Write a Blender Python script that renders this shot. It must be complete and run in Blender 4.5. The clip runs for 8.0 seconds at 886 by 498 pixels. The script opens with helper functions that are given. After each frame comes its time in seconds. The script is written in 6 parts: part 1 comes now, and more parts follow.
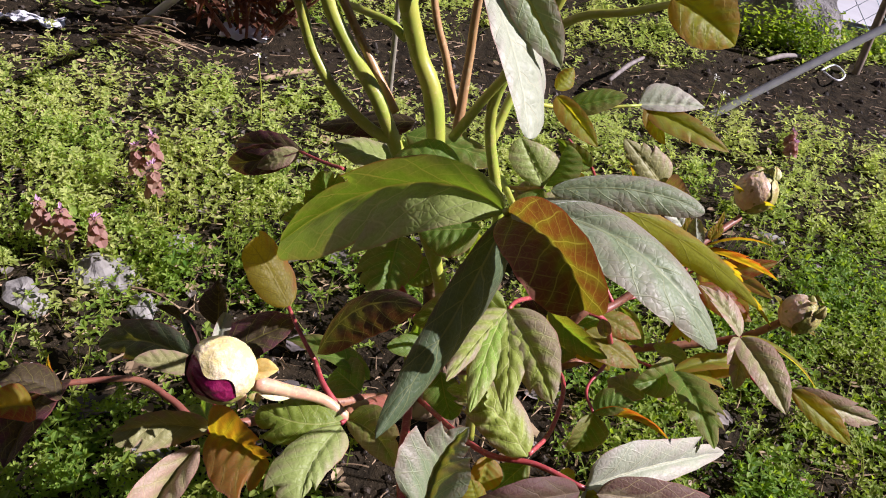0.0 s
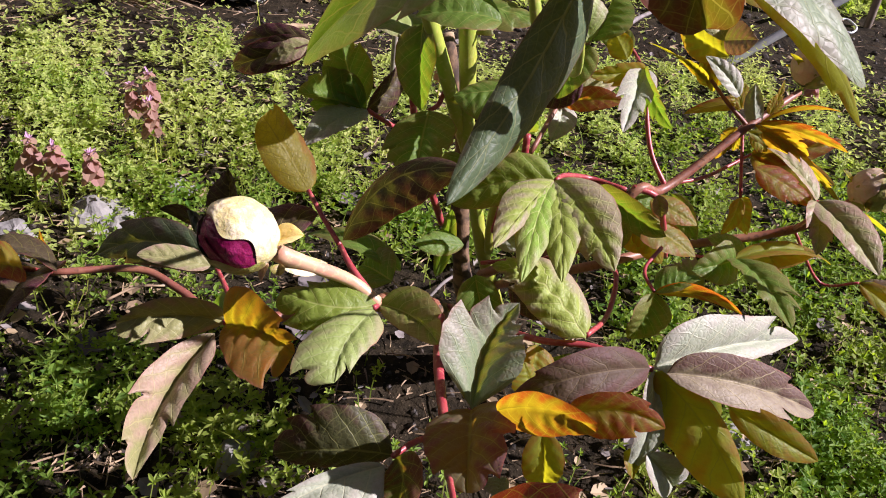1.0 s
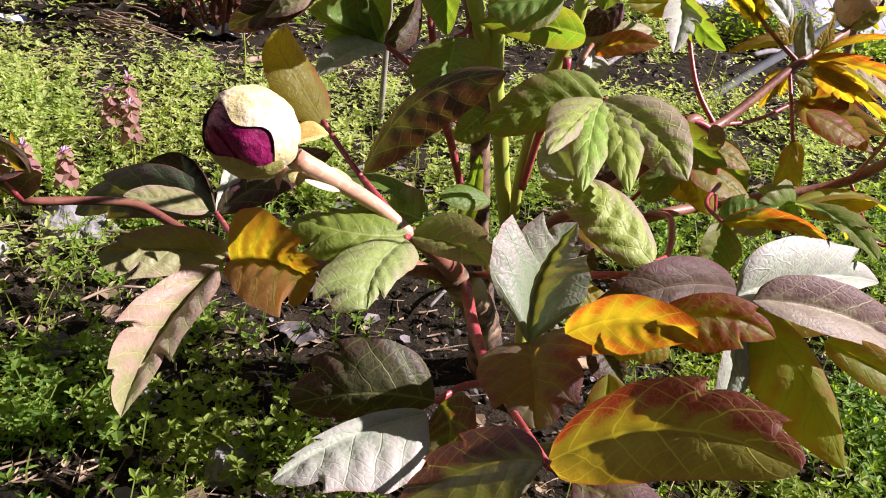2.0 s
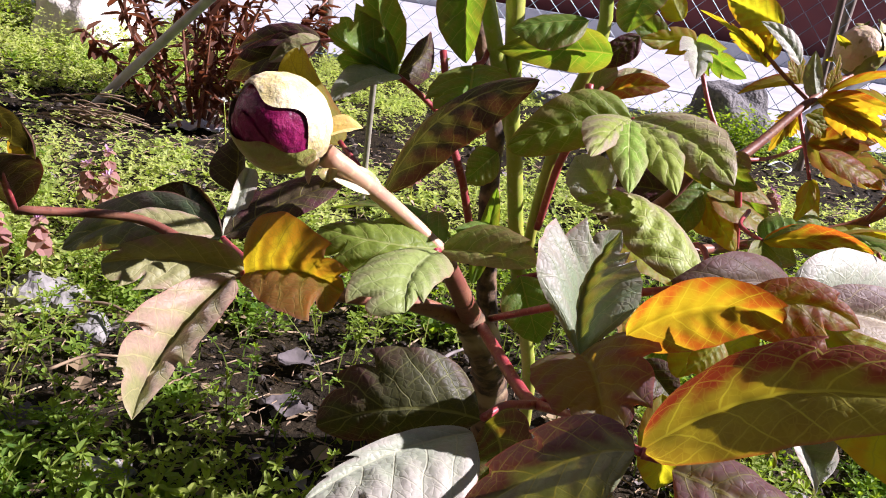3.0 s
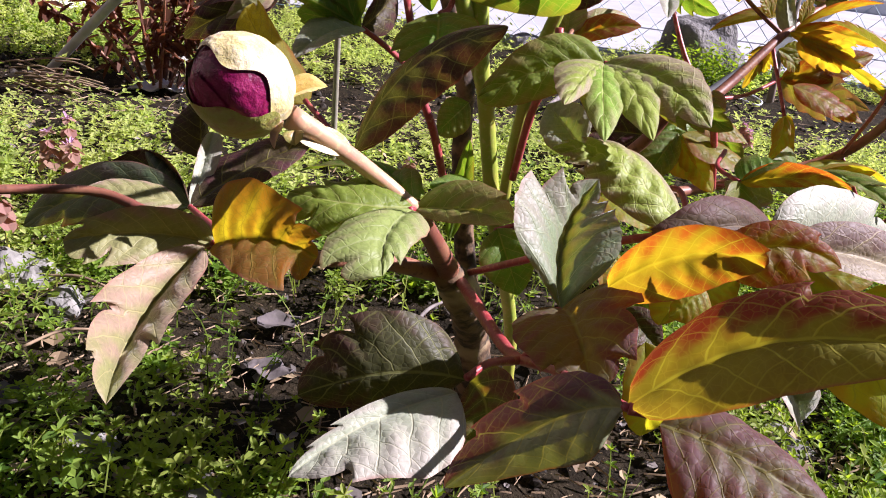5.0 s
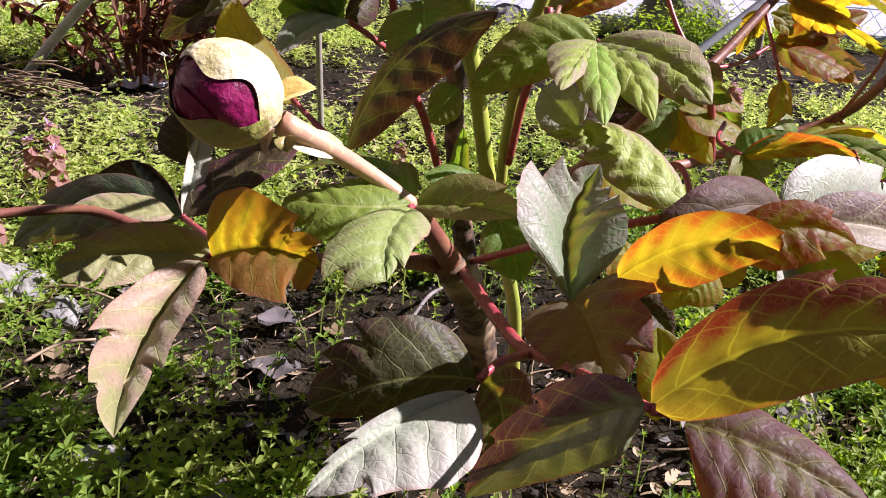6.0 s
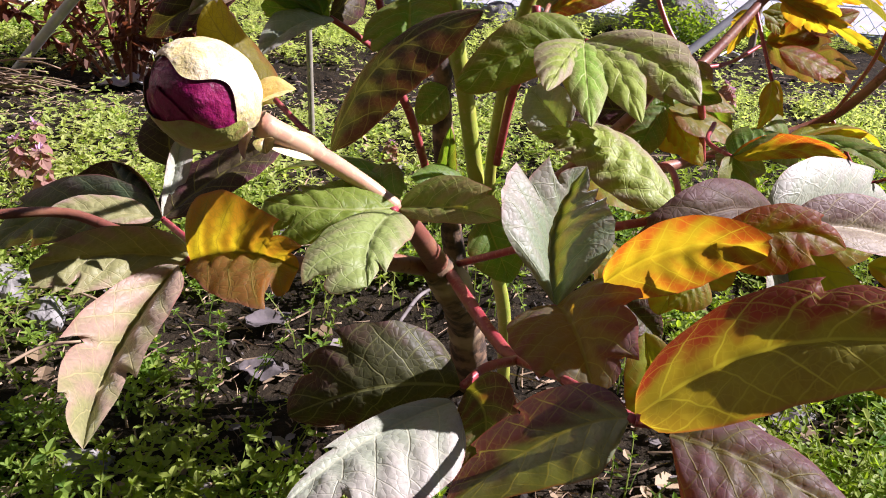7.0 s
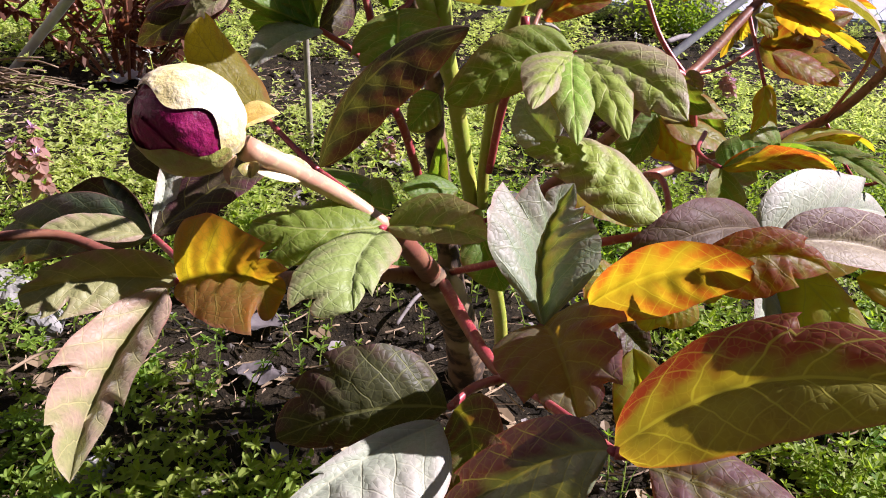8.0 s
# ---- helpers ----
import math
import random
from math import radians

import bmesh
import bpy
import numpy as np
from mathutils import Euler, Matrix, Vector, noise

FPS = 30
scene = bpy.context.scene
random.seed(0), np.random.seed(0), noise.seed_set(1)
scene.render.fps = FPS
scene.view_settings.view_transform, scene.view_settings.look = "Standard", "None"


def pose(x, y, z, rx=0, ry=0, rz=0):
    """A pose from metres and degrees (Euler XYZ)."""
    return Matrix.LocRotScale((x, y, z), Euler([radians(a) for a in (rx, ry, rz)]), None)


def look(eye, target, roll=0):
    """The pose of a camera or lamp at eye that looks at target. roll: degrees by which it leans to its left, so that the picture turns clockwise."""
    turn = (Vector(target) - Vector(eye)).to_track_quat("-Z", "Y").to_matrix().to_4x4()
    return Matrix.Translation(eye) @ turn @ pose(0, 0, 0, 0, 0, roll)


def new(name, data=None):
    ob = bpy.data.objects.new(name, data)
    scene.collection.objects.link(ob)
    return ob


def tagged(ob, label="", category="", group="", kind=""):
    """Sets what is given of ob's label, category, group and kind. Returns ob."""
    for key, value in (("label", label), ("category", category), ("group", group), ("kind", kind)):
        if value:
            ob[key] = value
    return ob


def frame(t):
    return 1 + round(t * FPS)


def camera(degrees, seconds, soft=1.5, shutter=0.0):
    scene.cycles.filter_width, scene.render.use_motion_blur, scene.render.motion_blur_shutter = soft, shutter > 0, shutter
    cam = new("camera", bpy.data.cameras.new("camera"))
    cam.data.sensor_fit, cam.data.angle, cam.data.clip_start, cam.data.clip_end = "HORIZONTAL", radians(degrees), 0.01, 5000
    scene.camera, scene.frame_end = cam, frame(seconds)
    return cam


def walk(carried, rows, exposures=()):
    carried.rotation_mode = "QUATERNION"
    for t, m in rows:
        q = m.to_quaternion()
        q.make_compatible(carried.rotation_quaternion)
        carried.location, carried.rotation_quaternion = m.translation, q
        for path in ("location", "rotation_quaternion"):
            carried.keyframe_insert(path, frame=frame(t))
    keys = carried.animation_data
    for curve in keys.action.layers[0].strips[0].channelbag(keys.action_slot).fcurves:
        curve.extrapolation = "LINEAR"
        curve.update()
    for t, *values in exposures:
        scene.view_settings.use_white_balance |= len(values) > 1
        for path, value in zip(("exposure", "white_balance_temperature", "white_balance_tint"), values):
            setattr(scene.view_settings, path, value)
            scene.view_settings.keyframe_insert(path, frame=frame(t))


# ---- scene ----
cam = camera(60.0, 8.0, 1.0)
PATH = [
    (0, (-0.0757, -0.0026, 0.7824), (-0.0527, 0.3209, 0.5482), 11.23),
    (0.5, (-0.0810, -0.0023, 0.7078), (-0.0546, 0.3212, 0.4741), 9.92),
    (1, (-0.0889, -0.0075, 0.6558), (-0.0646, 0.3171, 0.4232), 9.62),
    (1.5, (-0.0955, 0.0004, 0.5908), (-0.0679, 0.3360, 0.3749), 9.56),
    (1.7, (-0.1025, 0.0004, 0.5653), (-0.0736, 0.3384, 0.3534), 9.24),
    (2.8, (-0.1458, 0.0076, 0.4538), (-0.0938, 0.3780, 0.3122), 10.29),
    (3, (-0.1476, 0.0072, 0.4509), (-0.0993, 0.3792, 0.3119), 9.60),
    (3.5, (-0.1458, 0.0096, 0.4443), (-0.0924, 0.3798, 0.3025), 10.06),
    (4, (-0.1460, 0.0131, 0.4428), (-0.0905, 0.3813, 0.2969), 10.10),
    (4.5, (-0.1451, 0.0141, 0.4466), (-0.0863, 0.3790, 0.2938), 9.49),
    (6, (-0.1497, 0.0322, 0.4586), (-0.0835, 0.3866, 0.2852), 4.15),
    (6.5, (-0.1460, 0.0381, 0.4581), (-0.0787, 0.3930, 0.2865), 4.55),
    (7, (-0.1430, 0.0394, 0.4583), (-0.0741, 0.3928, 0.2841), 4.33),
    (7.5, (-0.1404, 0.0411, 0.4643), (-0.0725, 0.3937, 0.2881), 4.07),
    (8, (-0.1345, 0.0445, 0.4738), (-0.0679, 0.3952, 0.2934), 3.66),
]

walk(cam, [(t, look(eye, target, roll)) for t, eye, target, roll in PATH],
     exposures=((0.0, 0.92, 6350, 27), (0.5, 0.92, 6350, 27), (1.0, 1.05, 6350, 29), (1.5, 1.20, 6350, 29), (3.0, 1.28, 6200, 29), (8.0, 1.27, 6200, 29)))

# ---- light ----
SUN = Vector((0.787, -0.045, 0.615)).normalized()
world = bpy.data.worlds.new("sky")
scene.world = world
world.use_nodes = True
sky = world.node_tree.nodes.new("ShaderNodeTexSky")
sky.sky_type = "NISHITA"
sky.sun_disc = False
sky.air_density, sky.dust_density = 0.65, 0.2
sky.sun_elevation = math.asin(SUN.z)
sky.sun_rotation = math.atan2(SUN.x, SUN.y)
back = world.node_tree.nodes["Background"]
back.inputs["Strength"].default_value = 0.036
world.node_tree.links.new(sky.outputs[0], back.inputs["Color"])
sun = new("sun", bpy.data.lights.new("sun", "SUN"))
sun.data.energy, sun.data.angle, sun.data.color = 5.0, radians(0.5), (1.0, 0.975, 0.95)
sun.matrix_world = look((2, 1, 3), Vector((2, 1, 3)) - SUN)


# ---- materials ----
class Mat:
    """A small wrapper round a node tree."""

    def __init__(self, name):
        self.m = bpy.data.materials.new(name)
        self.m.use_nodes = True
        self.t = self.m.node_tree
        self.b = self.t.nodes["Principled BSDF"]
        self.out = self.t.nodes["Material Output"]

    def n(self, kind, **kw):
        node = self.t.nodes.new("ShaderNode" + kind)
        for k, v in kw.items():
            node.inputs[k.replace("_", " ")].default_value = v
        return node

    def link(self, a, b):
        self.t.links.new(a, b)

    def math(self, op, a, b=0.0, c=0.0):
        node = self.t.nodes.new("ShaderNodeMath")
        node.operation = op
        for i, v in enumerate((a, b, c)):
            if isinstance(v, (int, float)):
                node.inputs[i].default_value = v
            else:
                self.link(v, node.inputs[i])
        return node.outputs[0]

    def step(self, v, lo, hi, a=0.0, b=1.0):
        node = self.t.nodes.new("ShaderNodeMapRange")
        node.interpolation_type = "SMOOTHSTEP"
        self.link(v, node.inputs[0])
        for i, w in enumerate((lo, hi, a, b)):
            node.inputs[i + 1].default_value = w
        return node.outputs[0]

    def mix(self, f, a, b):
        node = self.t.nodes.new("ShaderNodeMix")
        node.data_type = "RGBA"
        for i, v in ((0, f), (6, a), (7, b)):
            if isinstance(v, (int, float)):
                node.inputs[i].default_value = v
            elif isinstance(v, tuple):
                node.inputs[i].default_value = (*v, 1.0)
            else:
                self.link(v, node.inputs[i])
        return node.outputs[2]

    def coords(self, which="Object"):
        return self.n("TexCoord").outputs[which]

    def noise(self, scale, detail=3.0, vec=None, rough=0.55):
        node = self.n("TexNoise", Scale=scale, Detail=detail, Roughness=rough)
        self.link(vec if vec else self.coords(), node.inputs["Vector"])
        return node.outputs[0]

    def random(self):
        return self.n("ObjectInfo").outputs["Random"]

    def island(self):
        return self.n("NewGeometry").outputs["Random Per Island"]

    def base(self, c):
        if isinstance(c, tuple):
            self.b.inputs["Base Color"].default_value = (*c, 1.0)
        else:
            self.link(c, self.b.inputs["Base Color"])

    def rough(self, r):
        if isinstance(r, (int, float)):
            self.b.inputs["Roughness"].default_value = r
        else:
            self.link(r, self.b.inputs["Roughness"])

    def bump(self, h, strength=0.4, dist=0.001):
        node = self.n("Bump", Strength=strength, Distance=dist)
        self.link(h, node.inputs["Height"])
        self.link(node.outputs[0], self.b.inputs["Normal"])
        return node.outputs[0]

    def thin(self, colour, amount):
        """Lets light through, as a leaf does."""
        tr = self.n("BsdfTranslucent")
        if isinstance(colour, tuple):
            tr.inputs[0].default_value = (*colour, 1.0)
        else:
            self.link(colour, tr.inputs[0])
        mx = self.n("MixShader", Fac=amount)
        self.link(self.b.outputs[0], mx.inputs[1])
        self.link(tr.outputs[0], mx.inputs[2])
        self.link(mx.outputs[0], self.out.inputs[0])


def leaf_material(name, inner, outer, vein, glow_in, glow_out, amount=0.42, rough=0.48, veins=5.6, shine=0.32, glow_vein=(0.66, 0.55, 0.06), lean=0.0, show=0.5, net_show=0.22, sheen=0.0):
    """Peony leaf: midrib and side veins follow the leaf's own UV (u along, v across). lean: one half takes more of the
    outer colour; show: how clearly the veins stand out."""
    k = Mat(name)
    uv = k.n("SeparateXYZ")
    k.link(k.coords("UV"), uv.inputs[0])
    obj = k.coords()
    warp = k.math("MULTIPLY", k.math("SUBTRACT", k.noise(60.0, 2.0, obj), 0.5), 0.08)
    u, v = k.math("ADD", uv.outputs[0], warp), uv.outputs[1]
    side = k.math("MULTIPLY", k.math("ABSOLUTE", k.math("SUBTRACT", v, 0.5)), 2.0)
    rib = k.step(side, 0.015, 0.05, 1.0, 0.0)
    ph = k.math("ABSOLUTE", k.math("SUBTRACT", k.math("FRACT", k.math("SUBTRACT", k.math("MULTIPLY", u, veins), k.math("MULTIPLY", side, 0.9))), 0.5))
    side_vein = k.math("MULTIPLY", k.step(ph, 0.008, 0.045, 1.0, 0.0), k.step(side, 0.80, 1.0, 1.0, 0.2))
    ph2 = k.math("ABSOLUTE", k.math("SUBTRACT", k.math("FRACT", k.math("ADD", k.math("MULTIPLY", u, veins * 1.4), k.math("MULTIPLY", side, 3.1))), 0.5))
    cross_vein = k.math("MULTIPLY", k.step(ph2, 0.01, 0.07, 1.0, 0.0), k.step(side, 0.25, 0.45, 0.0, 0.6))
    net = k.n("TexVoronoi", Scale=270.0)
    net.feature = "DISTANCE_TO_EDGE"
    k.link(obj, net.inputs["Vector"])
    fine = k.step(net.outputs["Distance"], 0.0, 0.09, net_show, 0.0)
    veins_all = k.math("MAXIMUM", k.math("MAXIMUM", rib, side_vein), k.math("MAXIMUM", cross_vein, fine))
    blotch = k.noise(45.0, 4.0, obj)
    wide_blotch = k.noise(16.0, 2.0, obj)
    grain = k.noise(420.0, 2.0, obj)
    hump = k.step(ph, 0.0, 0.5)
    edge = k.math("ADD", k.math("MULTIPLY", side, 0.75), k.math("MULTIPLY", k.math("SUBTRACT", blotch, 0.5), 1.3))
    edge = k.math("ADD", edge, k.math("MULTIPLY", k.math("SUBTRACT", wide_blotch, 0.5), 1.2))
    edge = k.math("ADD", edge, k.math("MULTIPLY", k.math("SUBTRACT", hump, 0.5), 0.35))
    edge = k.math("ADD", edge, k.math("MULTIPLY", k.math("SUBTRACT", k.random(), 0.5), 0.4))
    if lean:
        edge = k.math("ADD", edge, k.math("MULTIPLY", k.math("SUBTRACT", v, 0.5), lean))
    f = k.step(edge, 0.15, 0.85)
    col = k.mix(f, inner, outer)
    col = k.mix(k.math("MULTIPLY", k.step(grain, 0.35, 0.75), 0.3), col, tuple(c * 0.45 for c in inner))
    col = k.mix(k.math("MULTIPLY", veins_all, show), col, vein)
    rim_f = k.math("MULTIPLY", k.step(side, 0.93, 1.0), k.math("MULTIPLY", k.step(wide_blotch, 0.35, 0.65), 0.6))
    k.base(k.mix(rim_f, col, (0.34, 0.12, 0.10)))
    k.rough(k.math("ADD", k.math("MULTIPLY", grain, 0.25), rough - 0.1))
    k.b.inputs["Specular IOR Level"].default_value = shine
    k.b.inputs["Sheen Weight"].default_value = sheen
    k.b.inputs["Sheen Roughness"].default_value = 0.35
    h = k.math("SUBTRACT", k.math("MULTIPLY", hump, 0.5), k.math("MULTIPLY", veins_all, 0.5))
    h = k.math("ADD", h, k.math("MULTIPLY", k.step(net.outputs["Distance"], 0.0, 0.45), 0.28))
    h = k.math("ADD", h, k.math("MULTIPLY", grain, 0.18))
    k.bump(h, 0.5, 0.0010)
    glow = k.mix(f, glow_in, glow_out)
    glow = k.mix(k.math("MULTIPLY", k.step(blotch, 0.45, 0.68), 0.4), glow, tuple(c * 0.4 for c in glow_out))
    glow = k.mix(k.math("MULTIPLY", veins_all, 0.65), glow, glow_vein)
    glow = k.mix(rim_f, glow, (0.50, 0.09, 0.02))
    k.thin(glow, amount)
    return k.m


LEAF = {
    "green": leaf_material("leaf_green", (0.11, 0.19, 0.030), (0.17, 0.17, 0.05), (0.30, 0.38, 0.11), (0.24, 0.46, 0.015), (0.40, 0.44, 0.02)),
    "lime": leaf_material("leaf_lime", (0.25, 0.41, 0.06), (0.30, 0.33, 0.11), (0.58, 0.64, 0.24), (0.30, 0.50, 0.015), (0.44, 0.46, 0.02), 0.34, 0.46, shine=0.28, show=0.6),
    "mauve": leaf_material("leaf_mauve", (0.27, 0.27, 0.11), (0.36, 0.25, 0.18), (0.42, 0.38, 0.17), (0.38, 0.36, 0.02), (0.46, 0.20, 0.05), 0.26, 0.5, shine=0.4, sheen=0.25),
    "orange": leaf_material("leaf_orange", (0.20, 0.17, 0.025), (0.22, 0.06, 0.025), (0.36, 0.28, 0.04), (0.72, 0.50, 0.012), (0.70, 0.16, 0.012), 0.58, glow_vein=(0.80, 0.62, 0.02), lean=0.5),
    "amber": leaf_material("leaf_amber", (0.20, 0.18, 0.03), (0.24, 0.11, 0.03), (0.34, 0.28, 0.05), (0.76, 0.58, 0.012), (0.72, 0.34, 0.012), 0.58, glow_vein=(0.30, 0.22, 0.01), net_show=0.6),
    # red young leaf; lean also puts the far half's shade into darker red
    "crimson": leaf_material("leaf_crimson", (0.19, 0.18, 0.03), (0.16, 0.040, 0.028), (0.46, 0.41, 0.07), (0.50, 0.38, 0.014), (0.50, 0.06, 0.012), 0.48, shine=0.22, glow_vein=(0.76, 0.66, 0.03), lean=2.0, show=0.6),
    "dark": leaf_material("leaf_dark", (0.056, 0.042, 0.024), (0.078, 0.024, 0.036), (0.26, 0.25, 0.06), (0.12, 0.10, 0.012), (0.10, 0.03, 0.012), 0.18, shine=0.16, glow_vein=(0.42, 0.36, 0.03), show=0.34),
    "olive": leaf_material("leaf_olive", (0.20, 0.19, 0.03), (0.26, 0.12, 0.03), (0.38, 0.32, 0.06), (0.50, 0.48, 0.012), (0.66, 0.30, 0.012), 0.52, glow_vein=(0.54, 0.44, 0.02)),
    # mauve leaf; lean puts the fold's shade into one half's browner colour
    "half_shaded": leaf_material("leaf_half_shaded", (0.28, 0.23, 0.16), (0.12, 0.07, 0.06), (0.38, 0.31, 0.16), (0.34, 0.30, 0.02), (0.34, 0.12, 0.03), 0.22, 0.55, shine=0.3, sheen=0.15, lean=1.6),
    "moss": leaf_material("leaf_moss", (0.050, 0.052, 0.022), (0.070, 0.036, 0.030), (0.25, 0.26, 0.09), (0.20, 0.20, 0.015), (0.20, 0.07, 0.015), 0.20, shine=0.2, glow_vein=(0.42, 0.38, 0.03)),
    # purple leaf; lean paints sky light on one folded half as pale sage
    "half_skylit": leaf_material("leaf_half_skylit", (0.30, 0.34, 0.20), (0.17, 0.085, 0.10), (0.28, 0.30, 0.10), (0.24, 0.26, 0.02), (0.20, 0.05, 0.02), 0.20, shine=0.35, lean=1.8),
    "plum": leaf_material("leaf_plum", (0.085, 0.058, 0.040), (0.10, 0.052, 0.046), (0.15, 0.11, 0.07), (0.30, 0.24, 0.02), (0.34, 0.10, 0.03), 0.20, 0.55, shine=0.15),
    # pale leaf whose base colour also carries sun glare off its wax
    "glare_pale": leaf_material("leaf_glare_pale", (0.37, 0.41, 0.30), (0.40, 0.38, 0.32), (0.50, 0.50, 0.34), (0.30, 0.42, 0.03), (0.40, 0.38, 0.04), 0.20, 0.5, shine=0.4, sheen=0.4),
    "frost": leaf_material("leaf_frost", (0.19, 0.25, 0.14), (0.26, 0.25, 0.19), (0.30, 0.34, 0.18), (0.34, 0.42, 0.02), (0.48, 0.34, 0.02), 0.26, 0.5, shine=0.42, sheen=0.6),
    "sage": leaf_material("leaf_sage", (0.27, 0.34, 0.10), (0.34, 0.32, 0.17), (0.40, 0.46, 0.22), (0.28, 0.46, 0.02), (0.38, 0.42, 0.03), 0.30, 0.46, shine=0.3),
    "palm": leaf_material("leaf_palm", (0.30, 0.38, 0.07), (0.36, 0.30, 0.20), (0.54, 0.56, 0.24), (0.40, 0.50, 0.015), (0.44, 0.26, 0.03), 0.34, shine=0.3),
    "ember": leaf_material("leaf_ember", (0.11, 0.10, 0.055), (0.14, 0.075, 0.080), (0.30, 0.27, 0.07), (0.62, 0.34, 0.012), (0.60, 0.16, 0.012), 0.42, shine=0.16, glow_vein=(0.70, 0.50, 0.03), show=0.4),
    "fresh": leaf_material("leaf_fresh", (0.18, 0.25, 0.035), (0.28, 0.24, 0.09), (0.42, 0.46, 0.16), (0.34, 0.46, 0.012), (0.46, 0.36, 0.02), 0.40, shine=0.3),
    "grey": leaf_material("leaf_grey", (0.07, 0.11, 0.055), (0.085, 0.075, 0.06), (0.20, 0.22, 0.10), (0.26, 0.28, 0.02), (0.26, 0.16, 0.02), 0.25, shine=0.3),
    "olivine": leaf_material("leaf_olivine", (0.11, 0.13, 0.03), (0.14, 0.06, 0.04), (0.36, 0.34, 0.07), (0.34, 0.34, 0.012), (0.34, 0.12, 0.015), 0.34, shine=0.2),
    "yellow": leaf_material("leaf_yellow", (0.21, 0.25, 0.03), (0.26, 0.16, 0.03), (0.42, 0.40, 0.07), (0.74, 0.68, 0.012), (0.76, 0.44, 0.012), 0.58, glow_vein=(0.40, 0.38, 0.02)),
}


def stem_material(name, a, b, c, rough=0.4):
    k = Mat(name)
    obj = k.coords()
    n1, n2 = k.noise(30.0, 3.0, obj), k.noise(260.0, 3.0, obj)
    col = k.mix(k.step(n1, 0.35, 0.65), a, b)
    k.base(k.mix(k.step(n2, 0.52, 0.72), col, c))
    k.rough(rough)
    k.bump(n2, 0.25, 0.0008)
    k.b.inputs["Subsurface Weight"].default_value = 0.15
    k.b.inputs["Subsurface Radius"].default_value = (0.004, 0.002, 0.001)
    return k.m


PINK = stem_material("stalk_pink", (0.36, 0.06, 0.065), (0.28, 0.035, 0.045), (0.44, 0.16, 0.11))
BROWN = stem_material("stalk_brown", (0.20, 0.065, 0.045), (0.28, 0.13, 0.07), (0.12, 0.045, 0.03), 0.5)
LIME = stem_material("stem_green", (0.36, 0.38, 0.06), (0.28, 0.36, 0.05), (0.42, 0.40, 0.12))
TAN = stem_material("stem_tan", (0.42, 0.26, 0.12), (0.34, 0.18, 0.08), (0.46, 0.34, 0.18))
BLUSH = stem_material("bud_stalk", (0.55, 0.36, 0.22), (0.52, 0.26, 0.18), (0.60, 0.46, 0.26))


def bark_material():
    k = Mat("bark")
    obj = k.coords()
    n1, n2 = k.noise(60.0, 4.0, obj), k.noise(18.0, 3.0, obj)
    col = k.mix(k.step(n1, 0.4, 0.6), (0.045, 0.028, 0.018), (0.20, 0.12, 0.065))
    k.base(k.mix(k.step(n2, 0.55, 0.68), col, (0.36, 0.26, 0.15)))
    k.rough(0.85)
    k.bump(n1, 0.9, 0.003)
    return k.m


BARK = bark_material()


def plain(name, a, b, scale=40.0, rough=0.6, bump=0.3, dist=0.002, detail=4.0):
    k = Mat(name)
    obj = k.coords()
    n1, n2 = k.noise(scale, detail, obj), k.noise(scale * 6.0, 3.0, obj)
    col = k.mix(k.step(n1, 0.35, 0.65), a, b)
    k.base(k.mix(k.math("MULTIPLY", n2, 0.35), col, tuple(x * 0.55 for x in a)))
    k.rough(rough)
    k.bump(k.math("ADD", n1, k.math("MULTIPLY", n2, 0.5)), bump, dist)
    return k.m


def soil_material():
    k = Mat("soil")
    obj = k.coords()
    n1, n2, n3 = k.noise(3.0, 5.0, obj), k.noise(45.0, 5.0, obj), k.noise(230.0, 4.0, obj)
    col = k.mix(k.step(n2, 0.35, 0.68), (0.010, 0.008, 0.005), (0.032, 0.024, 0.014))
    col = k.mix(k.math("MULTIPLY", k.step(n1, 0.45, 0.65), 0.6), col, (0.030, 0.023, 0.014))
    k.base(k.mix(k.step(n3, 0.62, 0.74), col, (0.15, 0.115, 0.075)))
    k.rough(0.95)
    k.b.inputs["Specular IOR Level"].default_value = 0.1
    k.bump(k.math("ADD", n2, k.math("MULTIPLY", n3, 0.6)), 0.9, 0.006)
    return k.m


def weed_material(name, a, b, glow, dry=(0.26, 0.25, 0.035), amount=0.4):
    k = Mat(name)
    col = k.mix(k.island(), a, b)
    patch = k.noise(6.0, 3.0)
    col = k.mix(k.math("MULTIPLY", k.step(patch, 0.42, 0.62), 0.6), col, dry)
    k.base(col)
    k.rough(0.55)
    k.b.inputs["Specular IOR Level"].default_value = 0.22
    k.thin(glow, amount)
    return k.m


SOIL = soil_material()
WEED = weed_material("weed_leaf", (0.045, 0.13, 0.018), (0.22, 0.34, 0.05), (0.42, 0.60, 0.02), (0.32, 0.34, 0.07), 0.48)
# yellower far weeds, with the sun on them put into the colour
WEED_PALE_SUN = weed_material("weed_pale_sun", (0.18, 0.28, 0.06), (0.52, 0.60, 0.20), (0.68, 0.80, 0.16), (0.55, 0.55, 0.22), 0.56)
GRASS = weed_material("grass_blade", (0.10, 0.18, 0.03), (0.20, 0.24, 0.05), (0.30, 0.42, 0.04))
CLOD = weed_material("clod", (0.012, 0.009, 0.007), (0.055, 0.042, 0.030), (0.02, 0.02, 0.02), (0.03, 0.025, 0.02), 0.02)
STRAW = plain("straw", (0.36, 0.26, 0.16), (0.17, 0.11, 0.065), 25.0, 0.8)
STONE = plain("stone", (0.26, 0.25, 0.235), (0.14, 0.135, 0.13), 25.0, 0.85, 0.6, 0.004)
